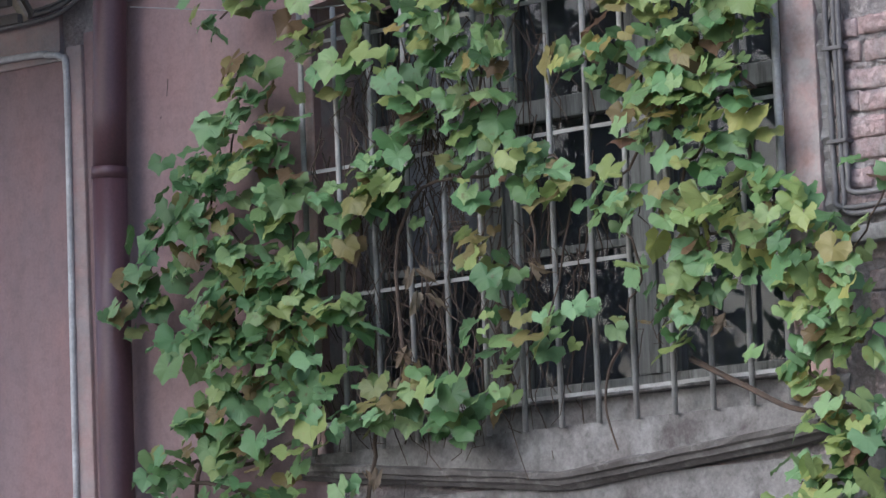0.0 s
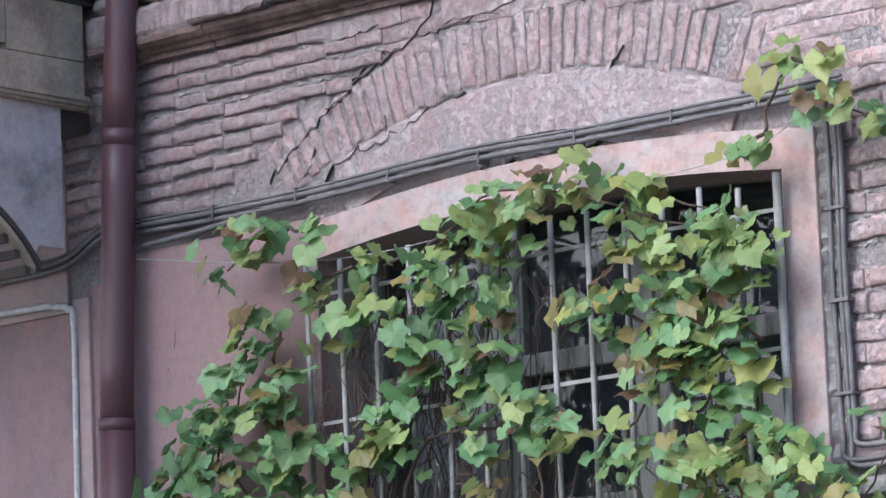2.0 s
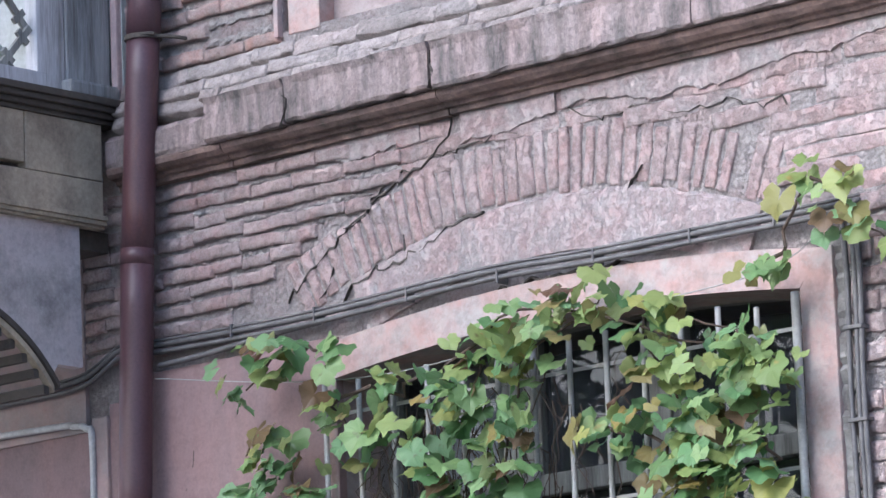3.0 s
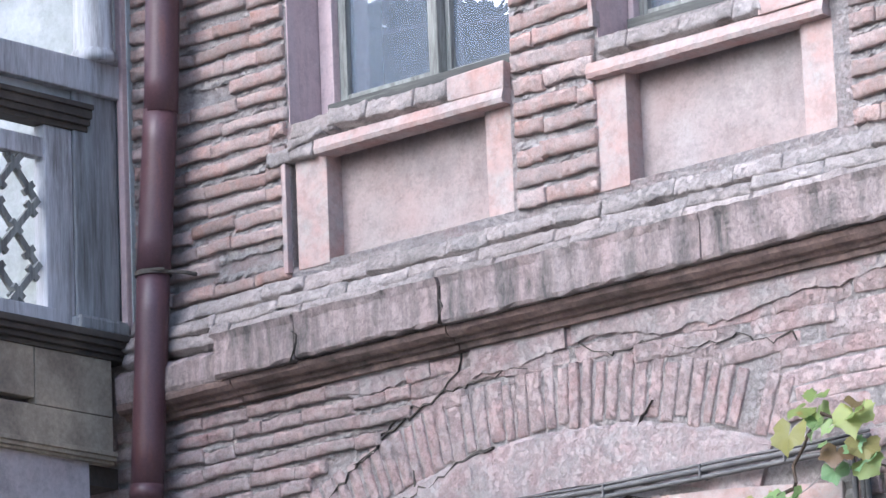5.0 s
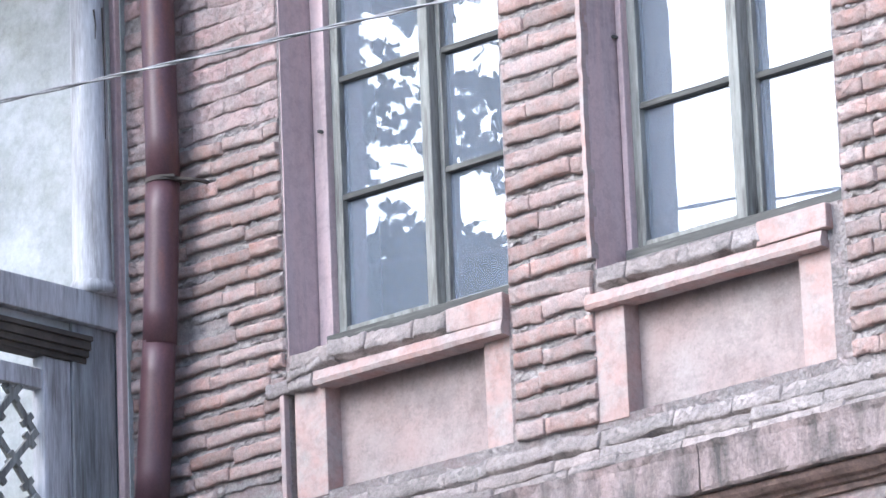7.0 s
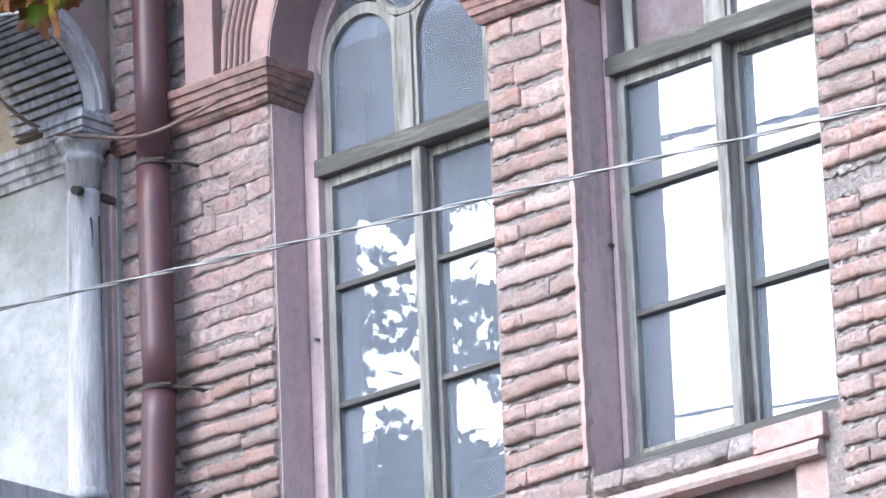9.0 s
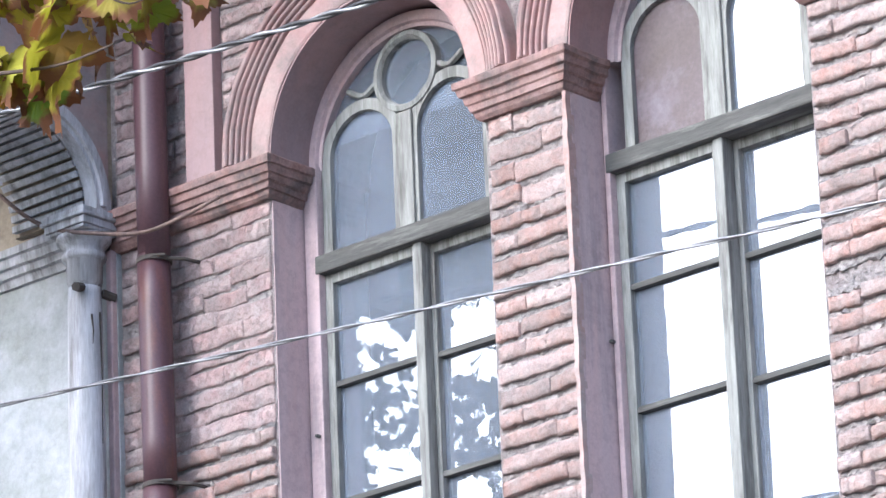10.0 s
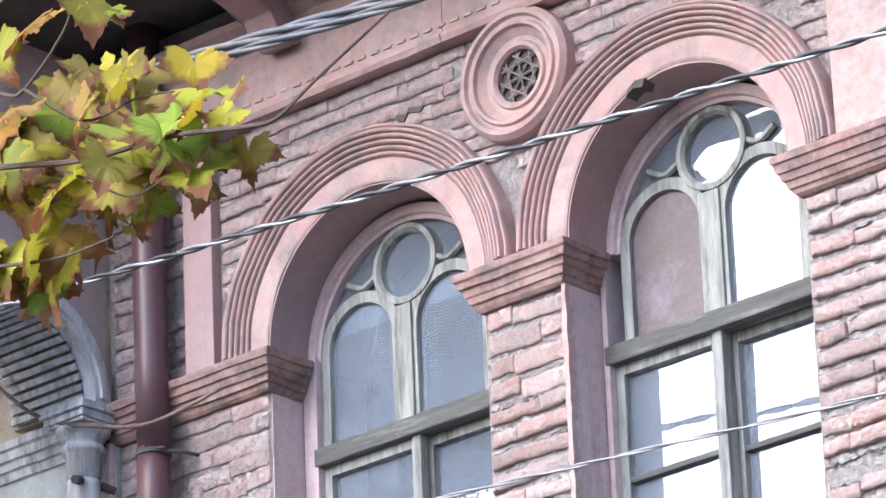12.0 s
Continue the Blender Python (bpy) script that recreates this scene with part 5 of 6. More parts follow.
LEAF_SPOTS = [(3.15, 6.32), (3.35, 6.18), (3.48, 6.07), (3.42, 6.04), (3.18, 6.11), (3.07, 6.1), (3.25, 6.04), (3.55, 5.96), (3.67, 5.91), (3.68, 5.84), (3.57, 5.86), (3.46, 5.79), (3.6, 5.73), (3.51, 5.83), (3.38, 5.88), (3.32, 5.96), (3.18, 6.02), (3.07, 6.02), (3.12, 5.89), (3.19, 5.89), (3.05, 5.9), (3.04, 5.98), (3.15, 5.74), (3.23, 5.72), (3.1, 5.69), (3.04, 5.74), (3.0, 6.18), (2.93, 6.07), (2.94, 5.86), (3.31, 5.84), (3.45, 5.97), (3.27, 6.14), (3.0, 6.25), (2.9, 6.34), (3.73, 5.84), (3.11, 5.79)]


rng = random.Random(21)
vine = thing("grape_vine", "sprawling grape vine with green and browning leaves over the grille", "vine", at=(-0.6, -0.12, 0.0))
put = under(vine)
M_VINE_DRY = leaf_material("dry_vine_leaf", [(0.20, 0.15, 0.10), (0.27, 0.22, 0.16), (0.14, 0.10, 0.065), (0.23, 0.18, 0.12)], shine=0.7)
dry_shapes = [leaf_mesh("leaf", "vine", rng, M_VINE_DRY) for _ in range(5)]
vine_shapes = [leaf_mesh("leaf", "vine", rng, M_VINE) for _ in range(12)]
pale_shapes = [leaf_mesh("leaf", "vine", rng, M_VINE_PALE) for _ in range(12)]
spots = []
for cane in CANES:
    nodes = [Vector((x, -0.13 + rng.uniform(-0.03, 0.03), z)) for x, z, r, n in cane]
    bm = bmesh.new()
    path = smooth_path(nodes, 5)
    path = [p + Vector((rng.gauss(0, 0.012), rng.gauss(0, 0.01), rng.gauss(0, 0.012))) for p in path]
    tube(bm, path, 0.007, 6, 0.45)
    put("cane", bm, M_STEM)
    for x, z, r, n in cane:
        for _ in range(int(n * (1.65 if cane in CANES[:3] else 1.25))):
            a, d = rng.uniform(0, 2 * math.pi), r * math.sqrt(rng.random()) * 1.05
            dep = -0.10 - abs(rng.gauss(0, 0.07)) - 0.08 * (1 - d / r) * rng.random()
            spots.append((Vector((x + d * math.cos(a), dep, z + d * math.sin(a) * 0.95)), max(0.048, rng.gauss(0.089, 0.024))))
rng.shuffle(spots)


def pale_chance(p):
    """The shoots at the sunny end and along the top are turning yellow."""
    return 0.08 + (0.28 if p.x > 0.75 else 0.0) + (0.18 if p.z > 4.2 else 0.0)


spots.sort(key=lambda s: s[0].y)
for i, (p, size) in enumerate(spots[:300]):
    lf = new("leaf", (pale_shapes if rng.random() < pale_chance(p) else vine_shapes)[i % 12])
    lf.parent = vine
    lf.matrix_parent_inverse = vine.matrix_world.inverted()
    lf.matrix_basis = leaf_pose(rng, p, size)
pale = [sp for sp in spots[300:] if rng.random() < pale_chance(sp[0])]
green = [sp for sp in spots[300:] if sp not in pale]
joined_leaves("foliage", "vine", [leaf_pose(rng, p, s) for p, s in green], rng, M_VINE, vine, "crowded green vine leaves, some browning")
joined_leaves("foliage", "vine", [leaf_pose(rng, p, s) for p, s in pale], rng, M_VINE_PALE, vine, "yellowing vine leaves")
# dry tendrils and hanging twigs
bm = bmesh.new()
for _ in range(420):
    x, z = rng.gauss(-0.12, 0.36), rng.uniform(3.15, 4.35)
    if not -0.6 < x < 1.3:
        continue
    p = Vector((x, rng.uniform(-0.10, 0.04), z))
    pts = [p]
    for _ in range(5):
        pts.append(pts[-1] + Vector((rng.gauss(0, 0.03), rng.gauss(0, 0.012), -abs(rng.gauss(0.05, 0.03)))))
    tube(bm, pts, 0.0026, 4, 0.5)
tw = put("twig_tangle", bm, M_STEM, "tangle of dry dark tendrils")
tw["kind"] = "stuff"
bm = bmesh.new()
tube(bm, smooth_path([(0.70, -0.09, 3.2), (0.64, -0.1, 3.12), (0.62, -0.1, 3.0), (0.66, -0.1, 2.87)]), 0.006, 6, 0.5)
put("cane", bm, M_STEM)
bm = bmesh.new()
tube(bm, smooth_path([(0.96, -0.1, 3.12), (1.16, -0.1, 3.02), (1.36, -0.1, 2.93), (1.6, -0.12, 2.92)]), 0.010, 6, 0.7)
put("cane", bm, M_STEM)
for x, z in ((-0.05, 3.42), (-0.08, 3.50), (-0.15, 3.25), (-0.2, 3.15), (-0.32, 2.88), (1.13, 3.22), (0.40, 3.47)):
    for _ in range(2):
        lf = new("leaf", dry_shapes[rng.randrange(5)])
        lf.parent = vine
        lf.matrix_parent_inverse = vine.matrix_world.inverted()
        lf.matrix_basis = leaf_pose(rng, Vector((x + rng.gauss(0, 0.02), -0.17, z)), 0.085, tilt=(-30, 10)) @ Matrix.Diagonal((0.42, 1.1, 1.6, 1))

# ---- street tree: one leafy bough reaches past the windows ----
rng = random.Random(5)
tree = thing("street_tree", "autumn maple with yellow and green leaves edged brown", "tree", at=(-5.6, -4.8, 0.0))
put = under(tree)
bm = bmesh.new()
tube(bm, smooth_path([(-5.6, -4.8, -0.1), (-5.55, -4.75, 2.0), (-5.6, -4.7, 4.0), (-5.45, -4.6, 5.8), (-5.3, -4.5, 7.2), (-5.2, -4.3, 9.0), (-5.0, -4.2, 10.6)]), 0.19, 14, 0.25)
put("trunk", bm, M_STEM, "grey-brown trunk", True)
# the last three limbs are added to carry the unseen shading clumps
TREE_LIMBS = [[(-5.5, -4.6, 5.6), (-4.4, -4.7, 6.1), (-2.4, -5.0, 6.2), (-0.4, -5.2, 6.1), (1.4, -5.15, 6.0), (2.742, -5.0, 6.017)],
         [(-5.3, -4.5, 7.0), (-4.8, -4.2, 8.4), (-4.5, -4.0, 9.6), (-4.3, -3.9, 10.8)],
         [(-5.4, -4.5, 6.6), (-4.9, -4.2, 7.2), (-4.4, -4.0, 7.6), (-3.9, -3.9, 7.9)],
         [(-5.4, -4.5, 6.4), (-6.3, -4.9, 7.8), (-7.0, -5.2, 8.8)],
         [(-5.3, -4.4, 8.0), (-5.6, -3.6, 9.2), (-5.5, -3.0, 10.0)],
         [(-5.5, -4.6, 5.4), (-4.0, -4.3, 6.0), (-2.4, -4.0, 6.1), (-0.7, -3.8, 5.7)],
         [(-5.4, -4.6, 6.2), (-4.0, -5.0, 6.8), (-2.2, -5.2, 7.0), (-0.9, -5.2, 7.0)],
         [(-5.6, -4.7, 3.6), (-4.4, -3.6, 4.1), (-3.2, -2.7, 4.2), (-2.3, -2.9, 3.9)]]
for limb in TREE_LIMBS:
    bm = bmesh.new()
    tube(bm, smooth_path(limb), 0.045, 8, 0.25)
    put("limb", bm, M_STEM)
for tw, r in ((BOUGH, 0.0075), (TWIG_A, 0.0055), (TWIG_B, 0.004), (TWIG_C, 0.005), (TWIG_D, 0.0035)):
    bm = bmesh.new()
    tube(bm, smooth_path(tw), r, 6, 0.45)
    put("twig", bm, M_STEM, "thin dark twig")
bm = bmesh.new()
tube(bm, smooth_path([(1.9, -5.12, 6.0), (2.5, -5.05, 6.15), (2.833, -5.0, 6.262)]), 0.009, 6, 0.6)
tube(bm, smooth_path([(1.6, -5.14, 6.0), (2.3, -5.05, 5.8), (2.924, -5.0, 5.758)]), 0.009, 6, 0.6)
put("twig", bm, M_STEM)
maple_shapes = [leaf_mesh("leaf", "maple", rng, M_MAPLE) for _ in range(12)]
for i, (x, z) in enumerate(LEAF_SPOTS):
    for k in range(2 + i % 2):
        lf = new("leaf", maple_shapes[rng.randrange(12)])
        lf.parent = tree
        lf.matrix_parent_inverse = tree.matrix_world.inverted()
        p = Vector((x - 0.03 + rng.gauss(0, 0.03), -5.0 + rng.gauss(0, 0.05) + k * 0.05 + 0.06, z + 0.055 + rng.gauss(0, 0.03)))
        lf.matrix_basis = leaf_pose(rng, p, rng.uniform(0.14, 0.225), outward=(0.6, -1, 0), tilt=(0, 55))
# the crown, out of view: clumps mirrored in the panes, low ones added for shade
poses = []
CROWN_AND_SHADE_CLUMPS = [(-4.35, -4.0, 10.4, 0.80, 1500), (-4.9, -4.1, 10.1, 0.65, 700), (-3.75, -4.0, 10.3, 0.62, 700), (-4.3, -4.2, 9.75, 0.38, 420), (-3.6, -4.1, 9.72, 0.36, 380), (-4.2, -4.2, 11.3, 0.8, 700), (-4.3, -4.0, 7.75, 0.55, 800), (-4.9, -4.2, 7.9, 0.5, 500), (-3.7, -3.9, 7.7, 0.5, 500), (-4.5, -4.1, 8.35, 0.28, 50), (-3.75, -4.0, 8.75, 0.32, 70), (-4.1, -4.0, 8.75, 0.25, 16),
          (-4.7, -4.0, 8.9, 0.22, 22), (-5.6, -4.3, 9.4, 0.9, 420), (-6.6, -5.0, 8.6, 0.9, 360), (-5.4, -3.3, 10.2, 0.7, 260), (-5.3, -4.3, 11.2, 0.9, 360), (-3.0, -4.0, 6.0, 1.1, 650), (-1.7, -3.9, 5.8, 1.0, 600), (-0.5, -3.8, 5.6, 0.75, 330), (-4.3, -3.6, 5.8, 1.0, 420), (-2.4, -5.4, 7.0, 1.2, 650), (-3.6, -2.4, 5.3, 0.8, 300), (-1.0, -5.2, 7.0, 0.9, 420), (-4.2, -5.4, 7.0, 0.9, 420), (-3.3, -2.6, 4.2, 0.8, 330), (-2.4, -3.0, 3.8, 0.7, 260)]
for x, y, z, r, n in CROWN_AND_SHADE_CLUMPS:
    for _ in range(n):
        d = Vector((rng.gauss(0, 1), rng.gauss(0, 1), rng.gauss(0, 1))).normalized() * r * rng.random() ** 0.4
        poses.append(leaf_pose(rng, Vector((x, y, z)) + d, rng.uniform(0.09, 0.17), outward=(rng.gauss(0, 1), rng.gauss(0, 1), 0), tilt=(-20, 80)))
# extra unseen backing clumps that darken the reflection in the first window
for x, y, z, r, n in ((-5.9, -6.0, 11.9, 1.3, 1500), (-5.7, -6.0, 11.2, 0.7, 500), (-6.5, -6.0, 11.4, 0.9, 700)):
    for _ in range(n):
        d = Vector((rng.gauss(0, 1), rng.gauss(0, 1), rng.gauss(0, 1))).normalized() * r * rng.random() ** 0.4
        poses.append(leaf_pose(rng, Vector((x, y, z)) + d, rng.uniform(0.28, 0.42), outward=(rng.gauss(0, 1), rng.gauss(0, 1), 0), tilt=(-20, 50)))
joined_leaves("crown", "maple", poses, rng, M_TREE_FAR, tree, "loose unseen crown of leaves, partly added to shade the lower wall")

# ---- bricks ----
rng = random.Random(8)


def brick_mesh(material, worn=1.0):
    """A worn brick of about 0.24 x 0.07 x 0.06 m with uneven rounded face; its face looks to -y."""
    L, H, D = 0.12, 0.030, 0.05
    us = (-1, -0.95, -0.78, -0.6, -0.4, -0.2, 0, 0.2, 0.4, 0.6, 0.78, 0.95, 1)
    vs = (-1, -0.86, -0.25, 0.4, 0.8, 1)
    nx, nz = len(us) - 1, len(vs) - 1
    verts, faces = [], []
    bulge, phase = rng.uniform(0.0, 0.003), rng.uniform(0, 6.28)
    lean = rng.gauss(0, 0.0012)
    chip = [rng.choice((0, 0, 0, 1)) * rng.uniform(0.2, 0.5) for _ in range(4)]
    for j, v in enumerate(vs):
        for i, u in enumerate(us):
            edge = max(abs(u) ** 14, abs(v) ** 6 if v > 0 else abs(v) ** 16)
            corner = chip[(u > 0) + 2 * (v > 0)] * max(0.0, abs(u) - 0.5) * max(0.0, abs(v) - 0.3)
            wave = 0.0022 * math.sin(3 * u + phase) + 0.0012 * math.sin(7 * u + 2 * phase + v)
            verts.append((u * L * (1 - 0.05 * corner) + rng.gauss(0, 0.0012), -bulge * (1 - edge) + 0.0045 * edge + lean * v + 0.01 * corner + rng.gauss(0, 0.0009) * worn,
                          v * H * (1 - 0.5 * corner) + wave + rng.gauss(0, 0.0018) * worn))
    ring = [i for i in range(nx + 1)] + [(j * (nx + 1) + nx) for j in range(1, nz + 1)] + [nz * (nx + 1) + i for i in range(nx - 1, -1, -1)] + [j * (nx + 1) for j in range(nz - 1, 0, -1)]
    for j in range(nz):
        for i in range(nx):
            a = j * (nx + 1) + i
            faces.append((a, a + 1, a + nx + 2, a + nx + 1))
    b = len(verts)
    for k in ring:
        x, y, z = verts[k]
        verts.append((x * 1.005, D, z * 1.01))
    m = len(ring)
    for i in range(m):
        j = (i + 1) % m
        faces.append((ring[j], ring[i], b + i, b + j))
    faces.append(tuple(b + i for i in range(m)))
    me = bpy.data.meshes.new("brick")
    me.from_pydata(verts, [], faces)
    me.materials.append(material)
    me.polygons.foreach_set("use_smooth", [True] * (len(faces) - 1) + [False])
    return me


shapes = [brick_mesh(M_BRICK) for _ in range(16)]
arch_shapes = [brick_mesh(M_BRICK_JOINED, 1.3) for _ in range(10)]
ledge_shapes = [brick_mesh(M_LEDGE, 1.2) for _ in range(10)]
joined_v, joined_f = [], []


def brick(m, single, pool=shapes):
    me = rng.choice(pool)
    if single:
        ob = new("brick", me)
        ob.parent = wall
        ob.matrix_basis = m
    else:
        b = len(joined_v)
        joined_v.extend(tuple(m @ v.co) for v in me.vertices)
        joined_f.extend(tuple(i + b for i in p.vertices) for p in me.polygons)


def course(x0, x1, z, height, proud, single, lengths=(0.17, 0.26), gap=0.009, keep=None, pool=shapes, sag=0.005, missing=0.02, flat=1.0, tip=0.0):
    x = x0 + rng.uniform(0.0, 0.01)
    first = rng.random() < 0.5
    while x < x1 - 0.03:
        w = rng.uniform(*lengths) if not first else rng.uniform(0.09, 0.14)
        first = False
        w = min(w, x1 - x)
        if x1 - (x + w) < 0.06:
            w = x1 - x
        c = Vector((x + w / 2, FRONT - 0.006 - proud - abs(rng.gauss(0, 0.004)) * flat ** 1.5, z + rng.gauss(0, sag)))
        if (keep is None or keep(c)) and rng.random() > missing:
            h = height * rng.uniform(0.86, 1.04)
            m = Matrix.Translation(c) @ Matrix.Rotation(rng.gauss(0, 0.022), 4, "Y") @ Matrix.Rotation(rng.gauss(0, 0.02), 4, "Z") @ Matrix.Rotation(tip, 4, "X") @ Matrix.Diagonal((max(0.02, w - gap * rng.uniform(0.3, 1.6)) / 0.24, flat, h / 0.06, 1))
            brick(m, single, pool)
        x += w


beds = bmesh.new()


def bed(x0, x1, z, height, step, proud):
    """Rough mortar over a course: it slopes back from the brick's top to the shadow under the next course."""
    n = max(2, int((x1 - x0) / 0.016))
    face = FRONT - 0.006 - proud
    rings = []
    for i in range(n + 1):
        x = x0 + (x1 - x0) * i / n
        j = [rng.gauss(0, 0.0045) for _ in range(6)]
        za, zb = z + height * 0.36 + j[0], z + step - height * 0.5 - 0.003 + j[1]
        rings.append([(x, 0.03, za), (x, face + 0.004 + abs(j[2]), za), (x, face + 0.008 + j[3], za + (zb - za) * 0.35), (x, face + 0.013 + j[4] * 0.6, zb), (x, 0.03, zb)])
    sweep(beds, rings)


def field(x0, x1, z0, z1, step, height, proud, single, mortar=True, **more):
    n = max(1, round((z1 - z0) / step))
    for i in range(n):
        if mortar and more.get("keep") is None:
            bed(x0, x1, z0 + (i + 0.5) * (z1 - z0) / n, height, (z1 - z0) / n, proud)
        course(x0, x1, z0 + (i + 0.5) * (z1 - z0) / n, height, proud, single, **more)


# piers of the upper storey
field(-1.58, W1 - 0.006, 5.60, 6.98, 0.069, 0.046, 0.008, True, gap=0.004, lengths=(0.16, 0.30))
field(-1.58, W1 - 0.006, 6.98, 7.79, 0.066, 0.062, 0.001, False, gap=0.002, lengths=(0.18, 0.34), flat=0.38, mortar=False)
field(W2 + 0.010, W1 + DX - 0.008, 5.62, 7.45, 0.076, 0.054, 0.010, True, lengths=(0.18, 0.36), gap=0.003)
field(W2 + 0.010, W1 + DX - 0.008, 7.45, 7.79, 0.076, 0.064, 0.003, True, gap=0.006, flat=0.6)
field(W2 + DX + 0.010, 2.1, 5.62, 7.79, 0.076, 0.052, 0.010, True, lengths=(0.16, 0.28), gap=0.004)
field(2.1, 4.0, 5.62, 7.79, 0.076, 0.056, 0.012, False)
# ledges over the cornice and under the windows
for z, y, x0, hh in ((5.462, 0.088, -1.15, 0.038), (5.452, 0.062, -1.60, 0.046), (5.505, 0.062, -1.6, 0.050), (5.570, 0.022, -1.6, 0.060)):
    course(x0, 2.0 if z != 5.452 else -1.14, z, hh, y, True, lengths=(0.18, 0.36), gap=0.004, pool=ledge_shapes, sag=0.003, missing=0.0, flat=0.9, tip=-0.32)
for x0, x1 in ((-0.80, -0.10), (0.55, 1.22)):
    course(x0, x1, 6.098, 0.060, 0.026, True, pool=ledge_shapes, gap=0.003, sag=0.006, missing=0.0, lengths=(0.14, 0.24), tip=-0.25)
course(-0.93, -0.70, 6.025, 0.05, 0.022, True, pool=ledge_shapes, gap=0.004, missing=0.0)
# two displaced bricks over the broken corner of the first niche
for x, y, z, lean, w in ((-0.735, -0.022, 6.068, -0.20, 0.7), (-0.66, -0.014, 6.098, 0.16, 0.55)):
    brick(Matrix.Translation((x, y, z)) @ Matrix.Rotation(lean, 4, "Y") @ Matrix.Rotation(-0.3, 4, "X") @ Matrix.Diagonal((w, 1, 0.7, 1)), True, ledge_shapes)

# relieving arch over the lower window
RC, RR = Vector((0.25, 0, 2.588)), 2.30


def voussoirs(r0, r1, a0, a1, proud, single, width, flat):
    a = a0
    while a < a1:
        step = width * rng.uniform(0.85, 1.2) / r1
        am = a + step / 2
        rad = Vector((math.sin(am), 0, math.cos(am)))
        c = RC + rad * ((r0 + r1) / 2 + rng.gauss(0, 0.006))
        c.y = FRONT - 0.004 - proud - abs(rng.gauss(0, 0.005)) * flat
        m = Matrix.Translation(c) @ Matrix.Rotation(am + math.pi / 2 + rng.gauss(0, 0.015), 4, "Y") @ Matrix.Diagonal(((r1 - r0) * rng.uniform(0.86, 1.04) / 0.24, flat, step * r1 * rng.uniform(0.60, 0.88) / 0.06, 1))
        if rng.random() > 0.02:
            brick(m, single, arch_shapes)
        a += step


voussoirs(RR + 0.005, RR + 0.215, -0.46, 0.40, 0.0, True, 0.056, 0.55)
# the band under it is still coated with painted render
bm = bmesh.new()
rings = []
for a in np.linspace(-0.36, 0.40, 120):
    j = [0.0035 * noise.noise(Vector((a * 70, k * 3.1, 0.5))) for k in range(4)]
    top, base = RR + 0.004 + 3 * j[0], RR - 0.185
    rings.append([(RC.x + r * math.sin(a), y, RC.z + r * math.cos(a)) for r, y in ((base, 0.03), (base, 0.004 + j[1]), ((base + top) / 2, 0.002 + 2 * j[2]), (top - 0.012, 0.004 + j[3]), (top, 0.012), (top, 0.03))])
sweep(bm, rings)
tagged(obj("trim_arch_coat", bm, M_COAT), "cracked pink paint coat under the relieving arch", kind="structure")


def off_arch(c):
    d = (Vector((c.x, 0, c.z)) - RC).length
    return d > RR + 0.225 or c.x < -0.92 or c.x > 1.32


for i in range(10):
    z = 4.62 + (i + 0.5) * 0.0595
    reach = min(-0.33, RC.x - math.sqrt((RR + 0.222) ** 2 - (z - RC.z) ** 2)) if 4.70 < z < 5.10 else (-0.33 if z > 4.9 else -0.92)
    bed(-1.82, reach, z, 0.044, 0.0595, 0.005)
    course(-1.82, reach, z, 0.044, 0.005, False, gap=0.004, lengths=(0.12, 0.25), flat=0.85)
field(-0.35, 2.1, 4.70, 5.215, 0.060, 0.0595, -0.003, False, keep=off_arch, gap=0.001, lengths=(0.22, 0.50), flat=0.26, sag=0.003)
field(1.455, 2.2, 3.50, 4.70, 0.076, 0.062, 0.006, False, gap=0.010)
field(1.55, 2.2, 2.3, 3.42, 0.076, 0.062, 0.0, False, flat=0.6)


def off_round(c):
    p = Vector((c.x, 0, c.z))
    return all((p - Vector((cx, 0, cz))).length > r + 0.015 for cx, cz, r in ((ARCH_C, ARCH_Z, 0.665), (ARCH_C + 1.37, ARCH_Z, 0.665), (MED[0], MED[1], 0.215)))


field(-1.06, 1.69, 7.95, 8.80, 0.061, 0.049, 0.002, False, keep=off_round, lengths=(0.12, 0.28), gap=0.003, flat=0.7, sag=0.006, missing=0.0)
field(-1.60, -1.21, 7.95, 8.80, 0.066, 0.056, 0.002, False, lengths=(0.14, 0.26), flat=0.6)

mortar = obj("mortar_beds", beds, M_BED)
mortar.parent = wall
tagged(mortar, "rough grey mortar between the courses", kind="stuff")
me = bpy.data.meshes.new("brickwork")
me.from_pydata(joined_v, [], joined_f)
me.materials.append(M_BRICK_JOINED)
me.polygons.foreach_set("use_smooth", [True] * len(joined_f))
rest = new("brickwork", me)
rest.parent = wall
tagged(rest, "joined worn pink bricks of the facade", kind="stuff")

# cracks and holes in the brickwork
def crack(pts, width, front=0.0065):
    bm = bmesh.new()
    path = []
    for a, b in zip(pts, pts[1:]):
        n = max(2, int(math.hypot(b[0] - a[0], b[1] - a[1]) / 0.025))
        path += [(a[0] + (b[0] - a[0]) * i / n + rng.gauss(0, 0.007), a[1] + (b[1] - a[1]) * i / n + rng.gauss(0, 0.009)) for i in range(n)]
    rings = []
    for i, (x, z) in enumerate(path):
        w = width * max(0.12, 0.55 + 0.9 * noise.noise(Vector((x * 11, z * 11, 3.0)))) * rng.uniform(0.7, 1.2)
        rings.append([(x - w * 0.4, front, z - w), (x + w * 0.4, front, z + w), (x + w * 0.4, 0.03, z + w), (x - w * 0.4, 0.03, z - w)])
    sweep(bm, rings)
    ob = obj("crack", bm, M_DARK_WOOD)
    ob.parent = wall
    return ob


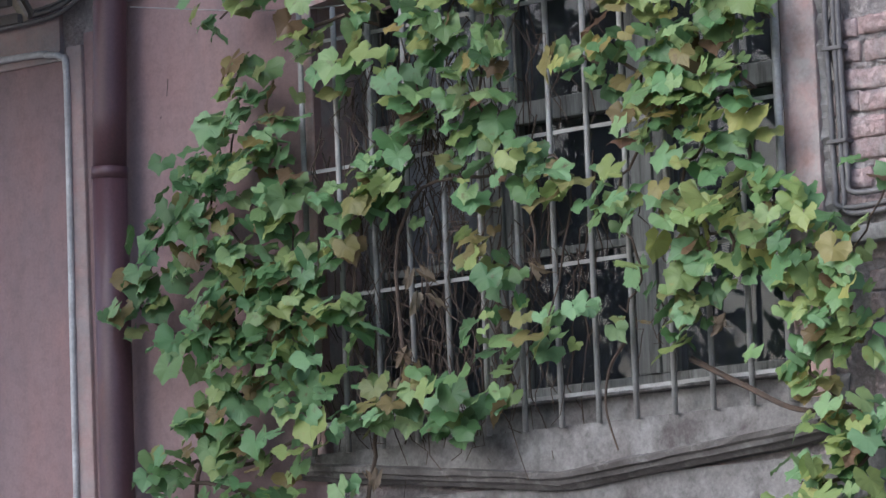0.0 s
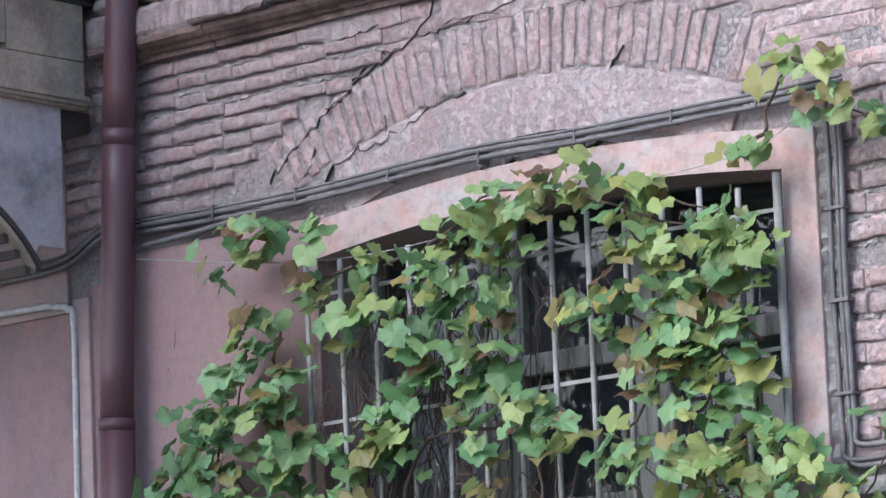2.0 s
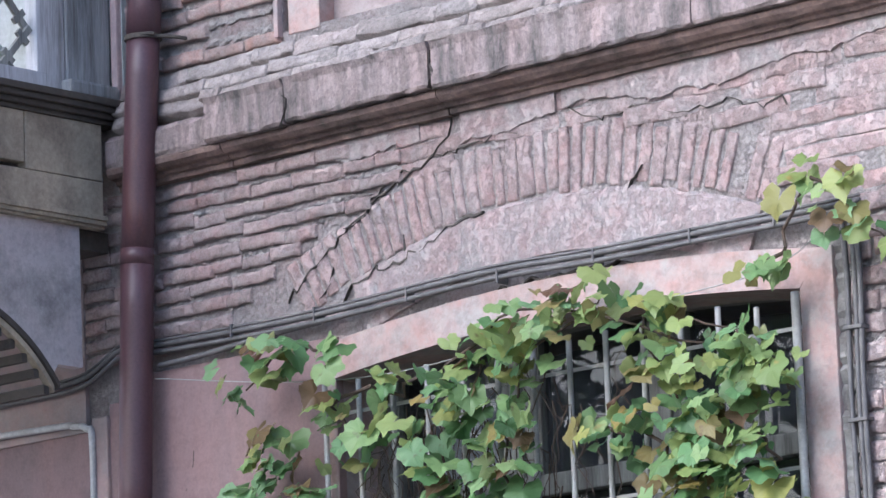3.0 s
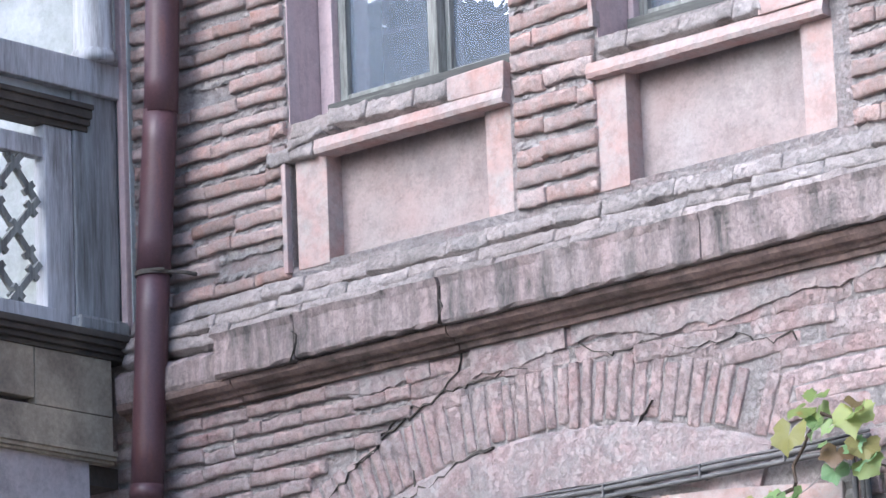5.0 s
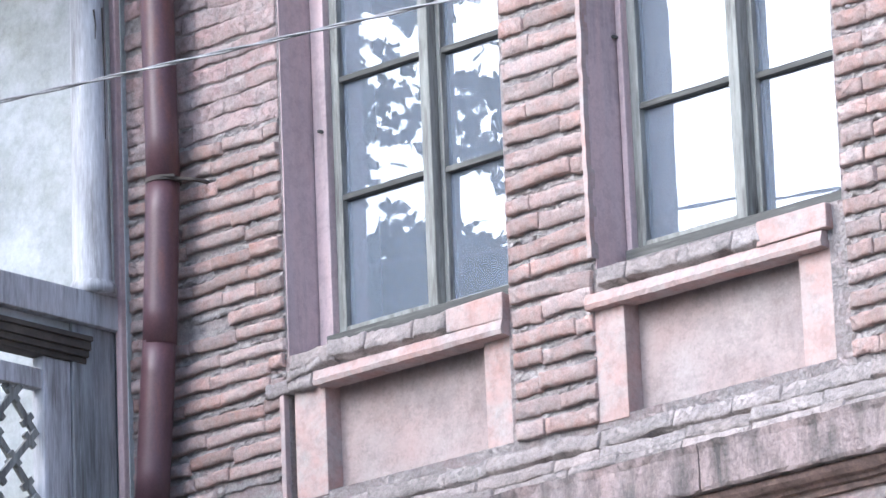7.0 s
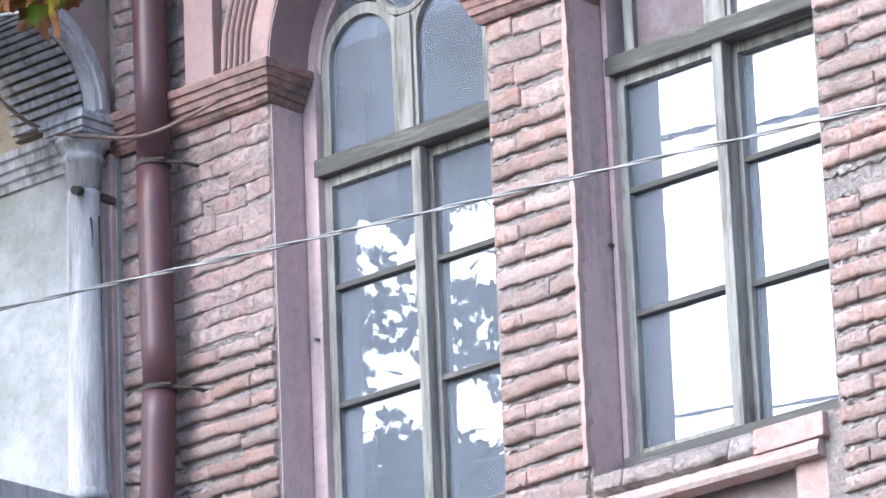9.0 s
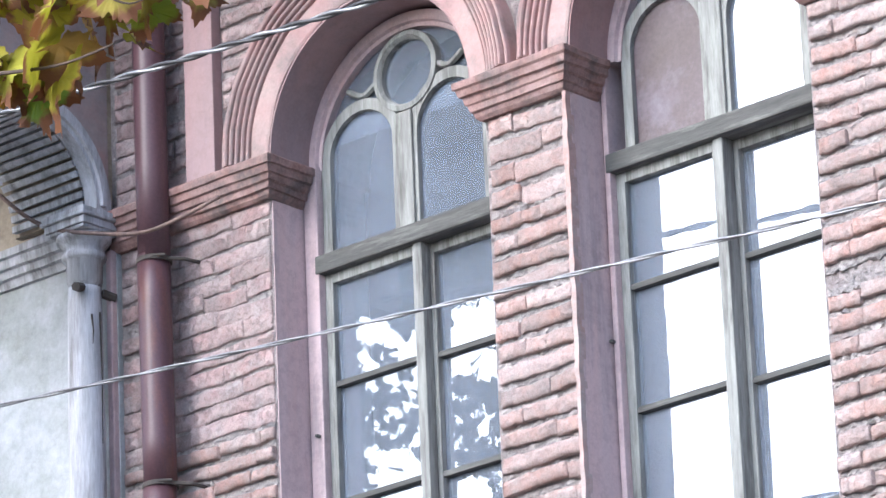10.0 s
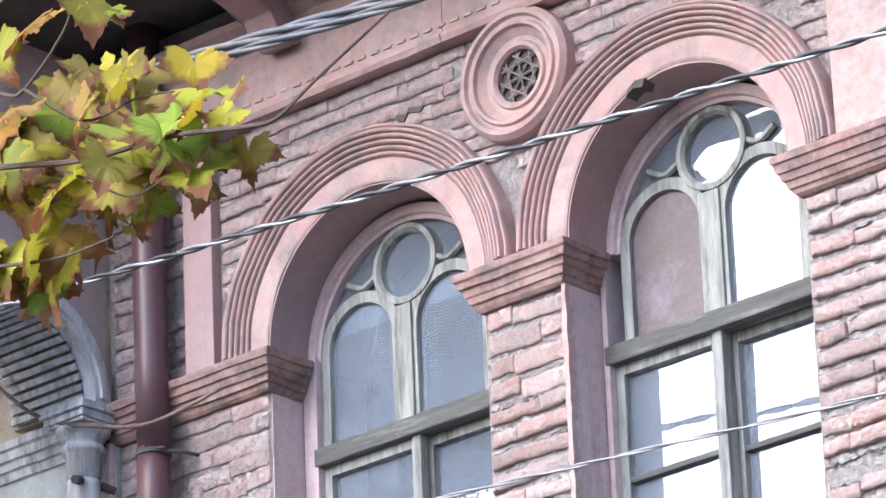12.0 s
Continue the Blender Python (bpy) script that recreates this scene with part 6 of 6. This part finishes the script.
crack([(-0.853, 4.735), (-0.747, 4.803), (-0.589, 4.915), (-0.381, 5.03), (-0.179, 5.106), (-0.101, 5.183), (-0.12, 5.22)], 0.006)
crack([(-0.589, 4.915), (-0.52, 4.93), (-0.44, 5.02), (-0.36, 5.075), (-0.27, 5.07)], 0.0035)
crack([(-0.179, 5.106), (-0.05, 5.105), (0.07, 5.12), (0.20, 5.115)], 0.004, 0.008)
crack([(-0.600, 4.685), (-0.470, 4.759), (-0.293, 4.80), (-0.094, 4.86), (0.05, 4.885)], 0.0045, 0.001)
crack([(-0.33, 4.815), (-0.325, 4.885)], 0.012)
crack([(-0.70, 4.70), (-0.66, 4.77), (-0.62, 4.81)], 0.003)
crack([(0.0, 4.595), (0.2, 4.622), (0.5, 4.625), (0.7, 4.615)], 0.006, -0.010)
crack([(0.62, 4.86), (0.66, 4.90), (0.70, 4.93)], 0.0025, 0.0)
crack([(0.36, 5.165), (0.52, 5.10), (0.70, 5.115), (0.86, 5.06), (1.00, 5.07), (1.16, 5.02), (1.30, 5.03)], 0.003, 0.009)
crack([(-0.095, 5.29), (-0.07, 5.34), (-0.085, 5.39), (-0.06, 5.44)], 0.006, -0.1165)
crack([(-0.19, 8.612), (-0.10, 8.61), (-0.045, 8.618)], 0.020, 0.0)
crack([(0.85, 8.35), (0.89, 8.375), (0.935, 8.39)], 0.020, -0.028)
crack([(-1.297, 4.275), (-1.296, 4.20)], 0.002, -0.006)
crack([(-1.334, 4.167), (-1.331, 4.13)], 0.002, -0.006)
crack([(-0.733, 5.30), (-0.725, 5.36), (-0.735, 5.42)], 0.003, -0.1165)


# paint-coated render left over the brickwork, with a ragged lower edge
def patch(edge, z_top, y):
    pts = []
    for a, b in zip(edge, edge[1:]):
        n = max(2, int((b[0] - a[0]) / 0.02))
        pts += [(a[0] + (b[0] - a[0]) * i / n, a[1] + (b[1] - a[1]) * i / n + 0.016 * noise.noise(Vector((a[0] * 14 + i * 0.42, 1.7, y))) + rng.gauss(0, 0.002)) for i in range(n)]
    bm = bmesh.new()
    sweep(bm, [[(x, y + 0.003, z), (x, 0.03, z), (x, 0.03, z_top), (x, y, z_top)] for x, z in pts])
    return tagged(obj("trim_old_render", bm, M_COAT), "ragged leftover of pink render over the bricks", kind="structure")


patch([(-0.06, 5.12), (0.10, 5.13), (0.30, 5.15), (0.36, 5.165)], 5.222, 0.002)
patch([(0.37, 5.165), (0.46, 5.175), (0.62, 5.15), (0.75, 5.125), (0.86, 5.14), (1.0, 5.12), (1.14, 5.13), (1.3, 5.16), (1.42, 5.15), (1.6, 5.17), (1.8, 5.20)], 5.222, 0.001)
patch([(-0.72, 5.17), (-0.55, 5.15), (-0.40, 5.16), (-0.22, 5.165)], 5.222, 0.003)
